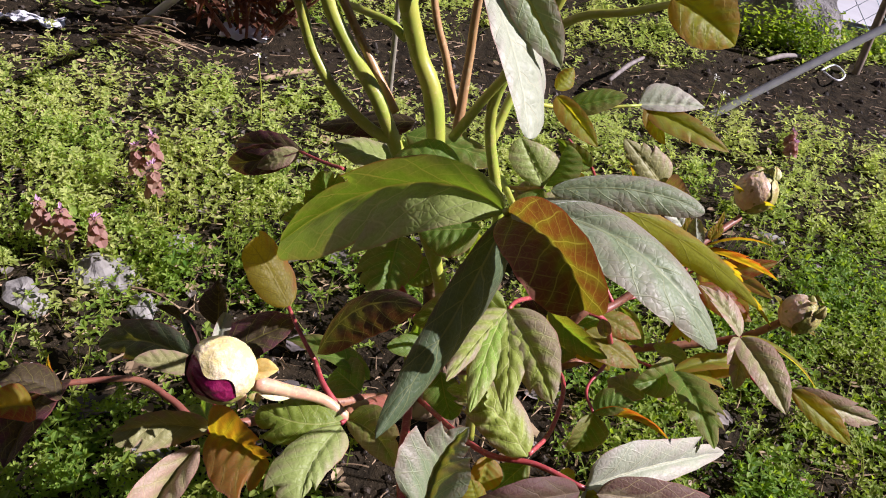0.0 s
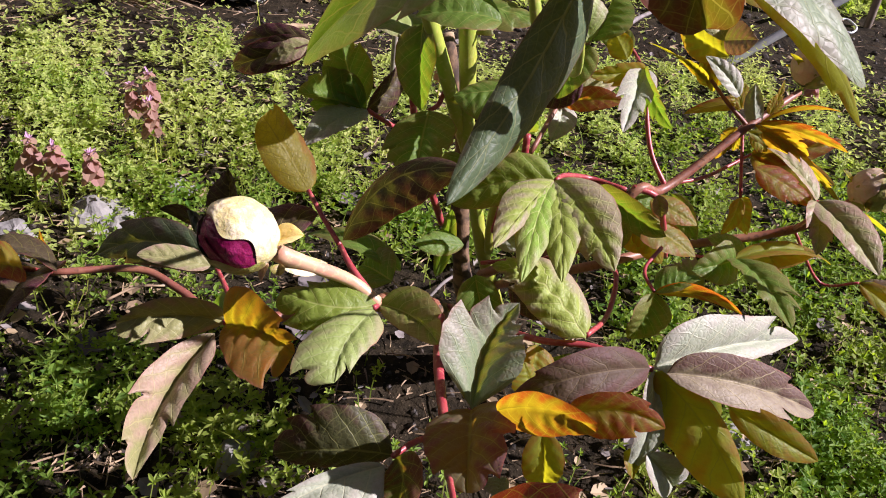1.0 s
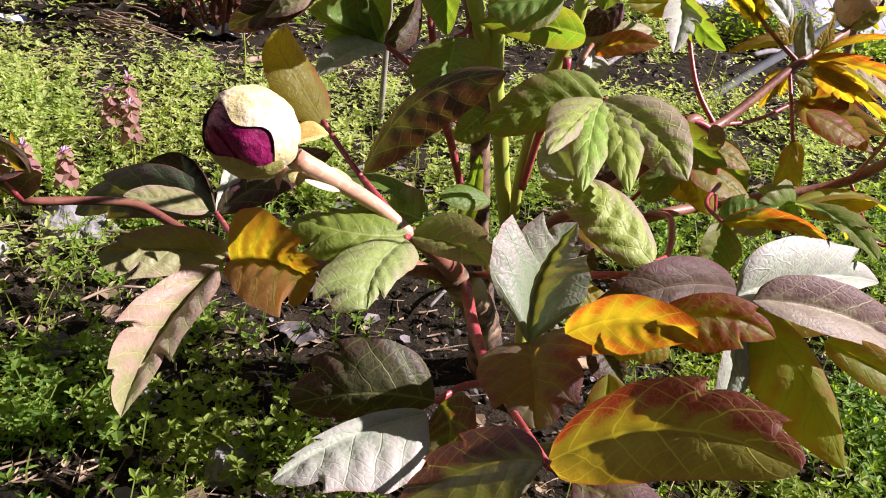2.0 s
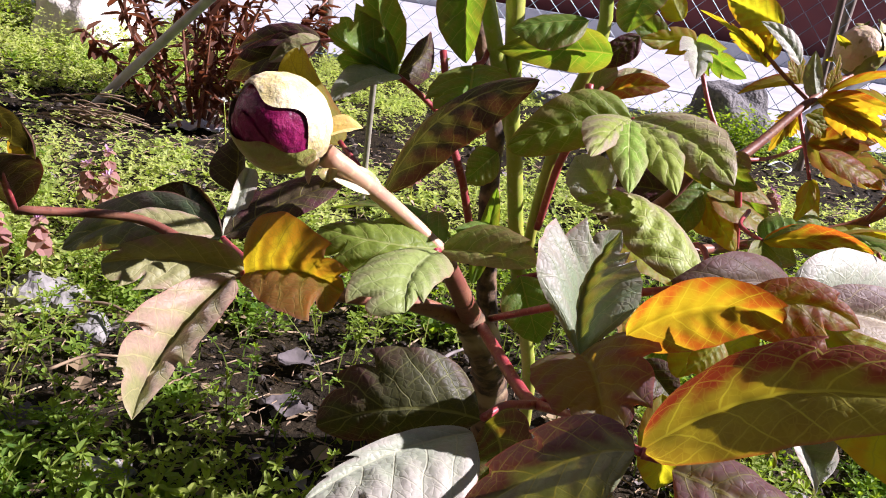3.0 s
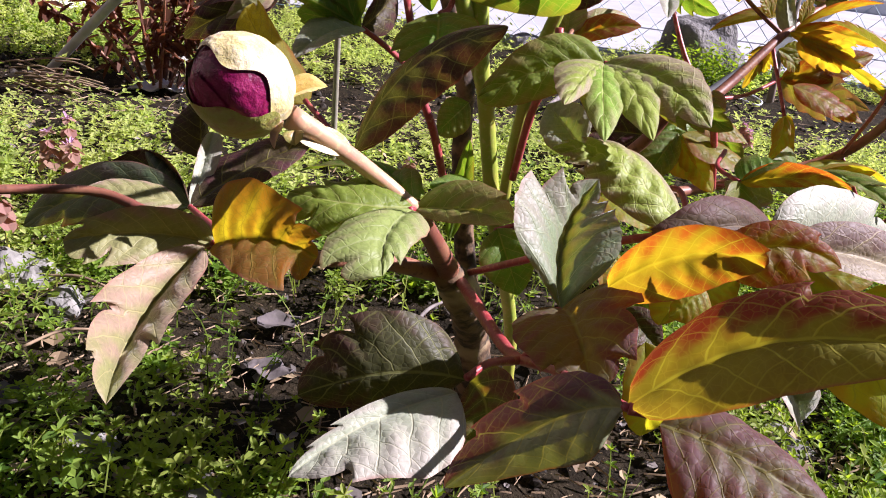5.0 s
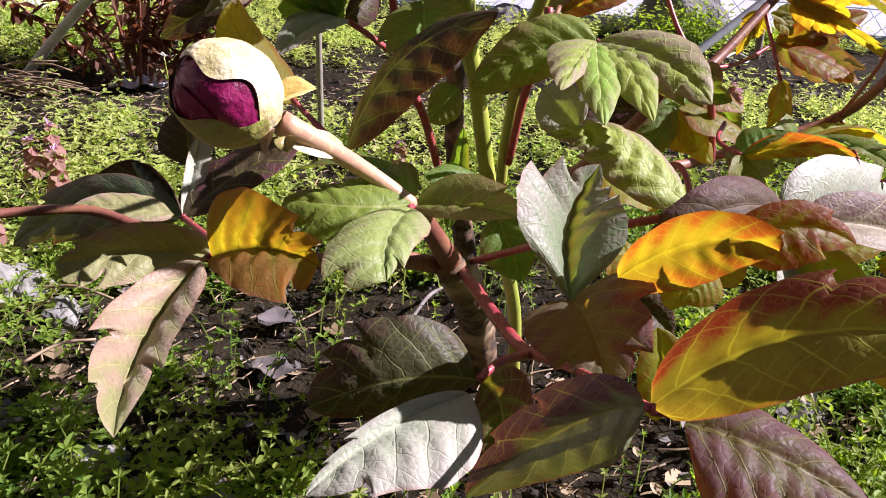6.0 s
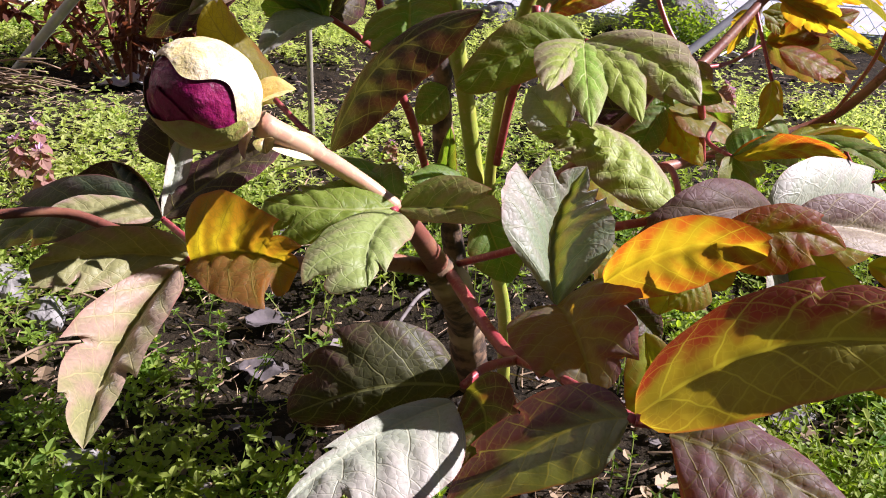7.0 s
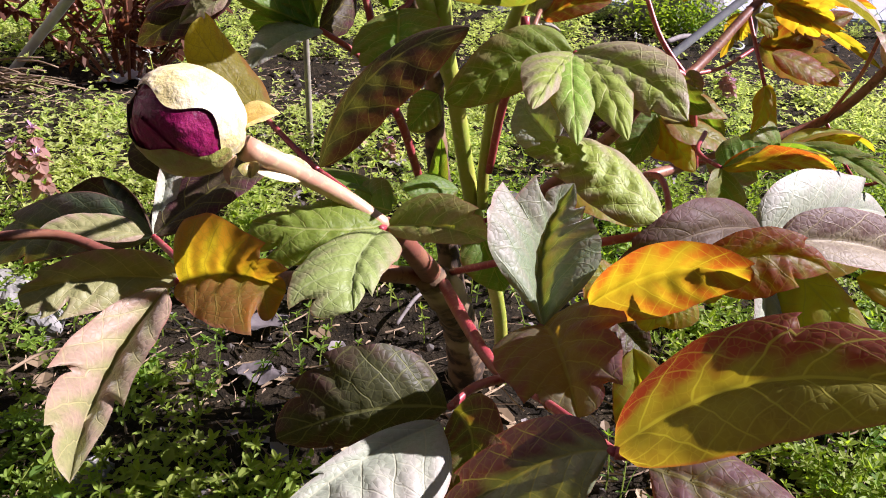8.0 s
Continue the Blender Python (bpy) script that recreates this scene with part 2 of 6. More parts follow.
PALE = plain("pale_rock", (0.72, 0.68, 0.60), (0.60, 0.55, 0.48), 8.0, 0.9, 0.6, 0.02)
MOSSY = plain("mossy_rock", (0.15, 0.145, 0.145), (0.28, 0.26, 0.25), 10.0, 0.95, 0.8, 0.03)
DRY = plain("dry_leaf", (0.24, 0.21, 0.20), (0.14, 0.12, 0.11), 50.0, 0.8)
DEADLEAF = plain("dead_leaf", (0.13, 0.11, 0.11), (0.07, 0.06, 0.055), 60.0, 0.85)
FLAKE = weed_material("dry_flake", (0.16, 0.11, 0.065), (0.42, 0.32, 0.20), (0.30, 0.20, 0.08), (0.30, 0.22, 0.13), 0.15)
CANE = plain("cane", (0.30, 0.28, 0.22), (0.22, 0.20, 0.15), 70.0, 0.6)
PIPE = plain("grey_pipe", (0.40, 0.41, 0.44), (0.32, 0.33, 0.36), 40.0, 0.45, 0.15)
WIRE = plain("wire", (0.28, 0.40, 0.47), (0.20, 0.30, 0.36), 80.0, 0.45, 0.1)
POST = plain("post", (0.18, 0.14, 0.11), (0.26, 0.20, 0.15), 30.0, 0.7)
ROAD = plain("concrete", (0.43, 0.44, 0.47), (0.35, 0.36, 0.39), 3.0, 0.85, 0.4, 0.004)
KERB = plain("kerb_paint", (0.52, 0.54, 0.58), (0.44, 0.46, 0.50), 6.0, 0.7)
REDWALL = plain("red_wall", (0.17, 0.035, 0.03), (0.13, 0.03, 0.028), 5.0, 0.7)
DEADBROWN = weed_material("brown_shoot", (0.07, 0.026, 0.018), (0.17, 0.075, 0.042), (0.24, 0.07, 0.025), (0.10, 0.05, 0.03))
NETTLE = weed_material("nettle_top", (0.34, 0.16, 0.16), (0.46, 0.30, 0.22), (0.50, 0.24, 0.16), (0.28, 0.24, 0.12))
PETAL = weed_material("nettle_petal", (0.62, 0.36, 0.55), (0.70, 0.45, 0.62), (0.6, 0.3, 0.5), (0.70, 0.45, 0.62))
WHITE = weed_material("white_petal", (0.75, 0.75, 0.72), (0.8, 0.8, 0.78), (0.7, 0.7, 0.6), (0.8, 0.8, 0.78))
BAG = plain("white_sheet", (0.72, 0.74, 0.80), (0.62, 0.64, 0.70), 12.0, 0.5)


# ---- mesh helpers ----
origin = {}


def mesh_of(name, verts, faces, uvs=None, smooth=True):
    me = bpy.data.meshes.new(name)
    me.from_pydata([tuple(v) for v in verts], [], faces)
    if uvs is not None:
        layer = me.uv_layers.new(name="UVMap")
        flat = np.asarray(uvs, dtype=np.float32)[[i for f in faces for i in f]].ravel()
        layer.data.foreach_set("uv", flat)
    if smooth:
        me.polygons.foreach_set("use_smooth", [True] * len(me.polygons))
    me.update()
    return me


def put(name, me, mat, parent=None, at=(0, 0, 0), label=""):
    """Links a mesh whose vertices are given round the point `at`."""
    if mat:
        me.materials.append(mat)
    ob = new(name, me)
    at = Vector(at)
    origin[ob.name] = at
    if parent is None:
        ob.location = at
    else:
        ob.parent = parent
        ob.location = at - origin[parent.name]
    if label:
        ob["label"] = label
    return ob


def thing(name, at, label, category, group="", kind=""):
    ob = new(name)
    ob.location = at
    ob.empty_display_size = 0.05
    origin[ob.name] = Vector(at)
    return tagged(ob, label, category, group, kind)


def spline(pts, n):
    """A smooth line through the points, n steps a span."""
    p = [Vector(q) for q in pts]
    p = [p[0] * 2 - p[1]] + p + [p[-1] * 2 - p[-2]]
    out = []
    for i in range(1, len(p) - 2):
        for k in range(n):
            t = k / n
            out.append(0.5 * (2 * p[i] + (p[i + 1] - p[i - 1]) * t + (2 * p[i - 1] - 5 * p[i] + 4 * p[i + 1] - p[i + 2]) * t * t + (3 * p[i] - p[i - 1] - 3 * p[i + 1] + p[i + 2]) * t ** 3))
    out.append(p[-2])
    return out


def tube(pts, radii, sides=8, n=5, rough=0.0, at=None, seed=0):
    """Verts and faces of a tapered round stem, round its first point."""
    line = spline(pts, n)
    at = Vector(at) if at is not None else line[0]
    rng = random.Random(seed + int(1000 * abs(line[0].x)))
    m = len(line)
    verts, faces = [], []
    up = Vector((0.3, 0.8, 0.5))
    for i, c in enumerate(line):
        d = (line[min(i + 1, m - 1)] - line[max(i - 1, 0)]).normalized()
        a = d.cross(up).normalized()
        b = d.cross(a)
        q = i / (m - 1) * (len(radii) - 1)
        k = min(int(q), len(radii) - 2)
        r = radii[k] + (radii[k + 1] - radii[k]) * (q - k)
        for s in range(sides):
            t = 2 * math.pi * s / sides
            rr = r * (1 + rough * (rng.random() - 0.5))
            verts.append(c - at + a * (rr * math.cos(t)) + b * (rr * math.sin(t)))
    for i in range(m - 1):
        for s in range(sides):
            s2 = (s + 1) % sides
            faces.append((i * sides + s, i * sides + s2, (i + 1) * sides + s2, (i + 1) * sides + s))
    faces.append(tuple(range(sides))[::-1])
    faces.append(tuple(range((m - 1) * sides, m * sides)))
    return verts, faces, at


def stem(name, pts, radii, mat, parent=None, sides=8, n=5, rough=0.0, label=""):
    v, f, at = tube(pts, radii, sides, n, rough)
    return put(name, mesh_of(name, v, f), mat, parent, at, label)


leaf_rng = random.Random(7)


def profile(u, peak, blunt):
    """Half-width along a leaflet, 1 at its peak and 0 at both ends; blunt: how round the ends are."""
    if u <= 0.0 or u >= 1.0:
        return 0.0
    p, q = 1.45 * peak / blunt, 2.0 * (1.0 - peak) / blunt
    return (u / peak) ** p * ((1.0 - u) / (1.0 - peak)) ** q


def notched(u, lobes):
    """How much of the half-width is left where forward-pointing lobes end, and how far the lobe's point runs forward."""
    k = ahead = 0.0
    for at, depth in lobes:
        x = u - at
        if x > 0:
            k += depth * min(1.0, x / 0.02) * math.exp(-x / 0.075)
        elif x > -0.16:
            k -= 0.10 * depth * (1 + x / 0.16)
            ahead += 0.16 * depth * (1 + x / 0.16) ** 2
    return 1 - min(0.9, k), ahead


def half_side(line, tangent, edge, sweep):
    """The row of the midrib from which an edge point is reached, and the vector to it square to the midrib."""
    best = None
    for i in range(10, 49):
        off = edge - line[i]
        along = off.dot(tangent[i])
        across = off - tangent[i] * along
        err = abs(along - sweep * across.length)
        if best is None or err < best[0]:
            best = (err, i, across)
    return best[1], best[2]


def blade(verts, uvs, faces, base, mid, tip, left, right, up, lobes, blunt, camber, teeth, rng, puff=1.0):
    """Adds one leaf blade to the lists: a bent midrib from base to tip through mid, each half reaching its own widest edge
    point, so that the halves fold as they do on the plant."""
    rows, cols, sweep, veins = 58, 8, 0.30, 5.6
    c = mid * 2 - (base + tip) * 0.5
    line, tangent = [], []
    for i in range(rows):
        u = i / (rows - 1)
        line.append(base * (1 - u) ** 2 + c * (2 * u * (1 - u)) + tip * (u * u))
        tangent.append(((c - base) * (1 - u) + (tip - c) * u).normalized())
    il, sl = half_side(line, tangent, left, sweep)
    ir, sr = half_side(line, tangent, right, sweep)
    n0 = tangent[rows // 2].cross(sl - sr).normalized()
    if n0.dot(up) < 0:
        n0 = -n0
    first = len(verts)
    ph = rng.random() * 6.28
    length = (tip - base).length
    for i in range(rows):
        u = i / (rows - 1)
        t = tangent[i]
        stations = []
        for sg, s, peak in ((1, sl, il), (-1, sr, ir)):
            d = s - t * s.dot(t)
            d.normalize()
            n = t.cross(d)
            if n.dot(n0) < 0:
                n = -n
            w = s.length
            keep, ahead = notched(u, lobes[0 if sg > 0 else 1])
            h = w * profile(u, min(0.72, max(0.26, peak / (rows - 1))), blunt) * keep
            h *= 1 + teeth * math.sin(u * 34 + ph + sg) + 0.02 * math.sin(u * 11 + 2 * ph * sg)
            stations.append((d, n, w, h, ahead))
        body = min(1.0, 4 * u * (1 - u) + 0.1)
        for j in range(-cols, cols + 1):
            v = j / cols
            sg = 1 if v >= 0 else -1
            d, n, w, h, ahead = stations[0 if sg > 0 else 1]
            q = abs(v)
            vein = abs((u * veins - 0.9 * q) % 1.0 - 0.5) * 2
            swell = (math.sin(0.5 * math.pi * vein) - 0.5) * 0.0010 * puff * q ** 0.5 * (1 - q ** 3 * 0.7)
            swell += 0.0006 * puff * math.sin(u * 41 + 9 * q * sg + ph) * math.sin(q * 13 + ph) * (1 - q * q)
            swell -= 0.0011 * max(0.0, 1 - q * 6)
            wave = w * q * q * (0.05 * math.sin(u * 7 + ph + sg * 1.3) + 0.012 * q * math.sin(u * 21 + 2 * ph * sg))
            z = 4 * camber * h * q * (1 - q) + swell * body * min(1.6, w / 0.018) + wave * body
            verts.append(line[i] + d * (q * h) + t * (sweep * q ** 1.15 * h + ahead * length * q ** 3) + n * z)
            uvs.append((u, 0.5 + 0.5 * v))
    k = 2 * cols + 1
    for i in range(rows - 1):
        for j in range(k - 1):
            a = first + i * k + j
            faces.append((a, a + 1, a + 1 + k, a + k))


def sheet(parent, base, tip, left, right, kind, mid=None, arch=0.05, lobes=((), ()), blunt=1.35, camber=0.10, teeth=0.012, split=0.0, mat=None, name="leaflet", label="", puff=1.0):
    """One leaflet by its base, tip, the widest points of its two edges and, where it is bent, the middle of its rib."""
    b, t, l, r = Vector(base), Vector(tip), Vector(left), Vector(right)
    up = (t - b).cross(l - r)
    if up.z < 0:
        up = -up
    up.normalize()
    m = Vector(mid) if mid is not None else (b + t) * 0.5 + up * (arch * (t - b).length)
    verts, uvs, faces = [], [], []
    o = Vector((0, 0, 0))
    if split:
        ax = (t - b).normalized()
        blade(verts, uvs, faces, o, m - b, t - b, (m - b) * 0.5 + (l - b) * 0.5, (m - b) * 0.5 + (r - b) * 0.5, up, lobes, blunt, camber, teeth, leaf_rng, puff)
        for e in (l, r):
            start = (m - b) * 0.18 - up * 0.0008
            reach = (e - b) - start
            end = start + reach * (1.05 * split) + ax * (0.12 * (t - b).length)
            side = reach.cross(up).normalized() * (reach.length * 0.32)
            half = start.lerp(end, 0.55) + up * (arch * reach.length)
            blade(verts, uvs, faces, start, half, end, half + side, half - side, up, lobes, blunt, camber, teeth, leaf_rng, puff)
    else:
        blade(verts, uvs, faces, o, m - b, t - b, l - b, r - b, up, lobes, blunt, camber, teeth, leaf_rng, puff)
    return put(name, mesh_of("leaflet", verts, faces, uvs), mat or LEAF[kind], parent, b, label)


def lobe_pair(lobe, notch):
    """A pair of lobes on each half, a little out of step."""
    if not lobe:
        return ((), ())
    k = leaf_rng.uniform(-0.05, 0.05)
    return (((notch - 0.08 + k, lobe * 1.3), (notch + 0.12 + k, lobe * 0.8)), ((notch - 0.06 - k, lobe * 1.3), (notch + 0.13 - k, lobe * 0.8)))


def leaflet(parent, base, tip, side, kind, width=0.0, fold=0.25, droop=0.12, lobe=0.0, notch=0.6, split=0.0, mat=None, name="leaflet", teeth=0.012):
    """A leaflet of even halves; `side` is a point out towards its edge; fold: how far the halves rise; droop: how it arches."""
    b, t = Vector(base), Vector(tip)
    ax = (t - b).normalized()
    s = Vector(side) - b
    s = s - ax * s.dot(ax)
    w = width if width else s.length
    s.normalize()
    nrm = ax.cross(s)
    if nrm.z < 0:
        nrm = -nrm
    lop = 0.10 * (leaf_rng.random() - 0.5)
    c = b.lerp(t, 0.48) + nrm * (fold * w + droop * (t - b).length * 0.9)
    return sheet(parent, b, t, c + s * (w * (1 + lop)), c - s * (w * (1 - lop)), kind, arch=droop, lobes=lobe_pair(lobe, notch), split=split, mat=mat, name=name, teeth=teeth, puff=0.0 if mat else 1.0)


def leaf4(parent, base, tip, left, right, kind, fold=0.2, droop=0.05, lobe=0.0, notch=0.6, **more):
    """A leaflet whose two edges are known where it is widest."""
    return sheet(parent, base, tip, left, right, kind, arch=droop, lobes=lobe_pair(lobe, notch), **more)


# ---- ground ----
def ground_height(x, y):
    p = Vector((x * 1.7, y * 1.7, 3.0))
    z = 0.025 * noise.noise(p) + 0.010 * noise.noise(p * 5) + 0.005 * noise.noise(p * 17)
    d = math.hypot(x - 0.02, y - 0.62)
    z -= 0.015 * math.exp(-(d / 0.3) ** 2)
    furrow = math.exp(-((y - 1.93 - 0.16 * x) / 0.22) ** 2)
    return z * min(1.0, 6.0 / max(1.0, abs(y))) - 0.03 * furrow


def axis_steps(lo, hi, step, far):
    near = list(np.arange(lo, hi, step))
    out, s, v = [], step, hi
    while v < far:
        out.append(v)
        s *= 1.35
        v += s
    left, s, v = [], step, lo
    while v > -far:
        s *= 1.35
        v -= s
        left.append(v)
    return left[::-1] + near + out


def build_ground():
    xs, ys = axis_steps(-1.3, 1.3, 0.016, 300.0), axis_steps(0.1, 3.0, 0.016, 300.0)
    verts = [(x, y, ground_height(x, y) if abs(x) < 6 and -6 < y < 9 else 0.0) for y in ys for x in xs]
    nx = len(xs)
    faces = [(j * nx + i, j * nx + i + 1, (j + 1) * nx + i + 1, (j + 1) * nx + i) for j in range(len(ys) - 1) for i in range(nx - 1)]
    ob = put("ground", mesh_of("ground", verts, faces), SOIL)
    tagged(ob, "dark crumbly garden soil with thin weeds", "ground", kind="structure")


build_ground()


def bare(x, y):
    """How bare the soil is at a place: round the trunk and along the furrow."""
    d = math.hypot((x - 0.03) / 1.1, y - 0.62)
    b = math.exp(-(d / 0.20) ** 2)
    f = math.exp(-((y - 1.93 - 0.16 * x - 0.12 * noise.noise(Vector((x * 3, y * 3, 9)))) / (0.21 + 0.09 * min(1.0, max(0.0, x - 0.2)))) ** 4)
    n = noise.noise(Vector((x * 4.5, y * 4.5, 5)))
    gap = max(0.0, n + 0.38 if y < 0.85 and x < 0.1 else n - 0.12) * 1.5
    small = max(0.0, noise.noise(Vector((x * 15, y * 13, 1.5))) + 0.05) * 2.2
    return min(1.0, b + f * 0.97 + gap + small)


# ---- weeds: sprigs with paired leaves ----
LEAF6 = np.array([(0, 0, 0), (0.35, 0.5, 0.10), (0.8, 0.34, 0.06), (1.0, 0, -0.02), (0.8, -0.34, 0.06), (0.35, -0.5, 0.10), (0.5, 0, -0.03)])
LEAF6_F = [(0, 6, 1), (1, 6, 3, 2), (0, 5, 6), (5, 4, 3, 6)]


def leaf_batch(pos, az, tilt, size, wide):
    """Small leaves as one array: verts and faces."""
    n = len(pos)
    base = LEAF6[None] * np.stack([size, size * wide, size], 1)[:, None]
    ct, st = np.cos(tilt)[:, None], np.sin(tilt)[:, None]
    x = base[..., 0] * ct - base[..., 2] * st
    z = base[..., 0] * st + base[..., 2] * ct
    ca, sa = np.cos(az)[:, None], np.sin(az)[:, None]
    v = np.stack([x * ca - base[..., 1] * sa, x * sa + base[..., 1] * ca, z], -1) + pos[:, None]
    return v.reshape(-1, 3), n


def leaf_object(name, pos, az, tilt, size, wide, mat, label, category, parent=None, kind="stuff"):
    v, n = leaf_batch(np.array(pos), np.array(az), np.array(tilt), np.array(size), np.array(wide))
    faces = [tuple(i + 7 * k for i in f) for k in range(n) for f in LEAF6_F]
    ob = put(name, mesh_of(name, v, faces, smooth=False), mat, parent)
    if parent is None:
        tagged(ob, label, category, kind=kind)
    return ob


def build_weeds():
    """Clumps of sprigs: each sprig a few pairs of small leaves up a short stem."""
    rng = random.Random(11)
    beds = (([], [], [], [], []), ([], [], [], [], []))
    made = tries = 0
    while made < 4300 and tries < 40000:
        tries += 1
        if tries % 2:
            cy = 0.25 + 3.1 * rng.random() ** 1.25
            cx = rng.uniform(-0.35 - 0.60 * cy, 0.35 + 0.60 * cy)
        else:
            cx, cy = rng.uniform(-3.2, 2.6), rng.uniform(-1.2, 4.4)
        if rng.random() < bare(cx, cy) * 1.05 or (cx - 0.25) * 0.218 + (cy - 3.05) * 0.976 > -0.05:
            continue
        made += 1
        # far clumps take the leaf colour that is brightened for sun
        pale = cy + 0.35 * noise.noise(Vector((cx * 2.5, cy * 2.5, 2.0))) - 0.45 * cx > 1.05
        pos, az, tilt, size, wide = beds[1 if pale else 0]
        spread = rng.uniform(0.009, 0.026)
        lush = 0.35 + 1.9 * rng.random() ** 2.0
        hue_size = rng.uniform(0.8, 1.35)
        for _ in range(rng.randint(5, 9)):
            x, y = cx + rng.gauss(0, spread), cy + rng.gauss(0, spread)
            g = ground_height(x, y)
            tall = rng.uniform(0.010, 0.038) * lush * (1.45 if y > 0.85 else 1.0)
            lx, ly = rng.gauss(0, 0.012), rng.gauss(0, 0.012)
            tiers = rng.randint(2, 4)
            big = rng.uniform(0.0065, 0.0125) * hue_size * (1 + 0.15 * max(0.0, y - 0.6))
            a0 = rng.random() * 6.28
            for q in range(tiers):
                h = (q + 1) / tiers
                m = 4 if q == tiers - 1 else 2
                for r in range(m):
                    pos.append((x + lx * h, y + ly * h, g + tall * h))
                    az.append(a0 + q * 1.57 + r * 6.283 / m + rng.gauss(0, 0.25))
                    tilt.append(rng.gauss(0.4 if q == tiers - 1 else 0.05, 0.4))
                    size.append(big * rng.uniform(0.6, 1.15) * (0.8 if q == tiers - 1 else 1.0))
                    wide.append(rng.uniform(0.4, 0.7))
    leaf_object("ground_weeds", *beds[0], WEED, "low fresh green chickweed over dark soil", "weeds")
    leaf_object("ground_weeds", *beds[1], WEED_PALE_SUN, "dense pale yellow-green weed carpet in sun", "weeds")


def build_sprigs():
    """Leggy weeds: thin leaning stems with pairs of small leaves up their length."""
    rng = random.Random(17)
    pos, az, tilt, size, wide = [], [], [], [], []
    verts, faces = [], []
    made = 0
    while made < 950:
        y = 0.30 + 0.95 * rng.random()
        x = rng.uniform(-0.25 - 0.55 * y, 0.25 + 0.55 * y)
        if math.hypot(x - 0.03, y - 0.62) < 0.11 or rng.random() < 0.45 * bare(x, y):
            continue
        made += 1
        g, tall, a = ground_height(x, y), rng.uniform(0.03, 0.085), rng.random() * 6.28
        lean = rng.uniform(0.1, 0.8)
        line = [Vector((x, y, g)) + Vector((math.cos(a) * lean * t * t, math.sin(a) * lean * t * t, t)) * tall for t in (0, 0.25, 0.5, 0.75, 1.0)]
        k = len(verts)
        for i, p in enumerate(line):
            w = 0.0008 * (1 - 0.12 * i)
            verts += [p + Vector((w, 0, 0)), p + Vector((-w, w, 0)), p + Vector((-w, -w, 0))]
        for i in range(4):
            q = k + 3 * i
            faces += [(q, q + 1, q + 4, q + 3), (q + 1, q + 2, q + 5, q + 4), (q + 2, q, q + 3, q + 5)]
        big, a0 = rng.uniform(0.006, 0.0115), rng.random() * 6.28
        for i in range(1, 5):
            for r in range(6 if i > 2 else 2):
                pos.append(tuple(line[i]))
                az.append(a0 + 1.57 * i + 6.283 * r / (6 if i > 2 else 2) + rng.gauss(0, 0.2))
                tilt.append(rng.gauss(0.55 if i == 4 else 0.2, 0.3))
                size.append(big * rng.uniform(0.6, 1.1))
                wide.append(rng.uniform(0.3, 0.5))
    leaf_object("leggy_weeds", pos, az, tilt, size, wide, WEED, "leggy small-leaved green weeds on the soil", "weeds")
    ob = put("sprig_stems", mesh_of("sprig_stems", verts, faces, smooth=False), GRASS)
    tagged(ob, "thin green stems of leggy weeds", "weeds", kind="stuff")


def build_blades():
    """Thin stems of the weeds, grass blades and dry straw lying about, as three loose sheets of stuff."""
    rng = random.Random(5)
    for name, mat, count, label, category in (("weed_stems", GRASS, 3500, "thin pale green weed stems and grass blades", "grass"), ("straw_litter", STRAW, 9000, "short dry straw and twig litter on soil", "litter")):
        verts, faces = [], []
        made = 0
        while made < count:
            y = 0.3 + 2.6 * rng.random() ** 1.4
            x = rng.uniform(-0.35 - 0.6 * y, 0.35 + 0.6 * y)
            if mat == GRASS and rng.random() < bare(x, y):
                continue
            made += 1
            g = ground_height(x, y)
            a = rng.random() * 6.28
            d = Vector((math.cos(a), math.sin(a), 0))
            if mat == GRASS:
                l, up, w = rng.uniform(0.02, 0.06), rng.uniform(0.6, 1.6), rng.uniform(0.0005, 0.0010)
            else:
                l, up, w = 0.008 + 0.045 * rng.random() ** 3, rng.uniform(0.0, 0.25), rng.uniform(0.0005, 0.0016)
            c = Vector((x, y, g + (0.001 if mat == GRASS else rng.uniform(0.003, 0.012))))
            side = Vector((-d.y, d.x, 0)) * w
            bend = rng.uniform(-0.3, 0.3)
            k = len(verts)
            for i in range(4):
                t = i / 3
                p = c + d * (l * t * math.cos(up * (1 - 0.4 * t))) + Vector((0, 0, l * t * math.sin(up * (1 - 0.4 * t)))) + Vector((-d.y, d.x, 0)) * (bend * l * t * t)
                ww = side * (1 - 0.75 * t)
                up_v = Vector((0, 0, w * 1.2))
                verts += [p - ww, p + ww, p + up_v]
            for i in range(3):
                q = k + 3 * i
                faces += [(q, q + 1, q + 4, q + 3), (q + 1, q + 2, q + 5, q + 4), (q + 2, q, q + 3, q + 5)]
        ob = put(name, mesh_of(name, verts, faces, smooth=False), mat)
        tagged(ob, label, category, kind="stuff")


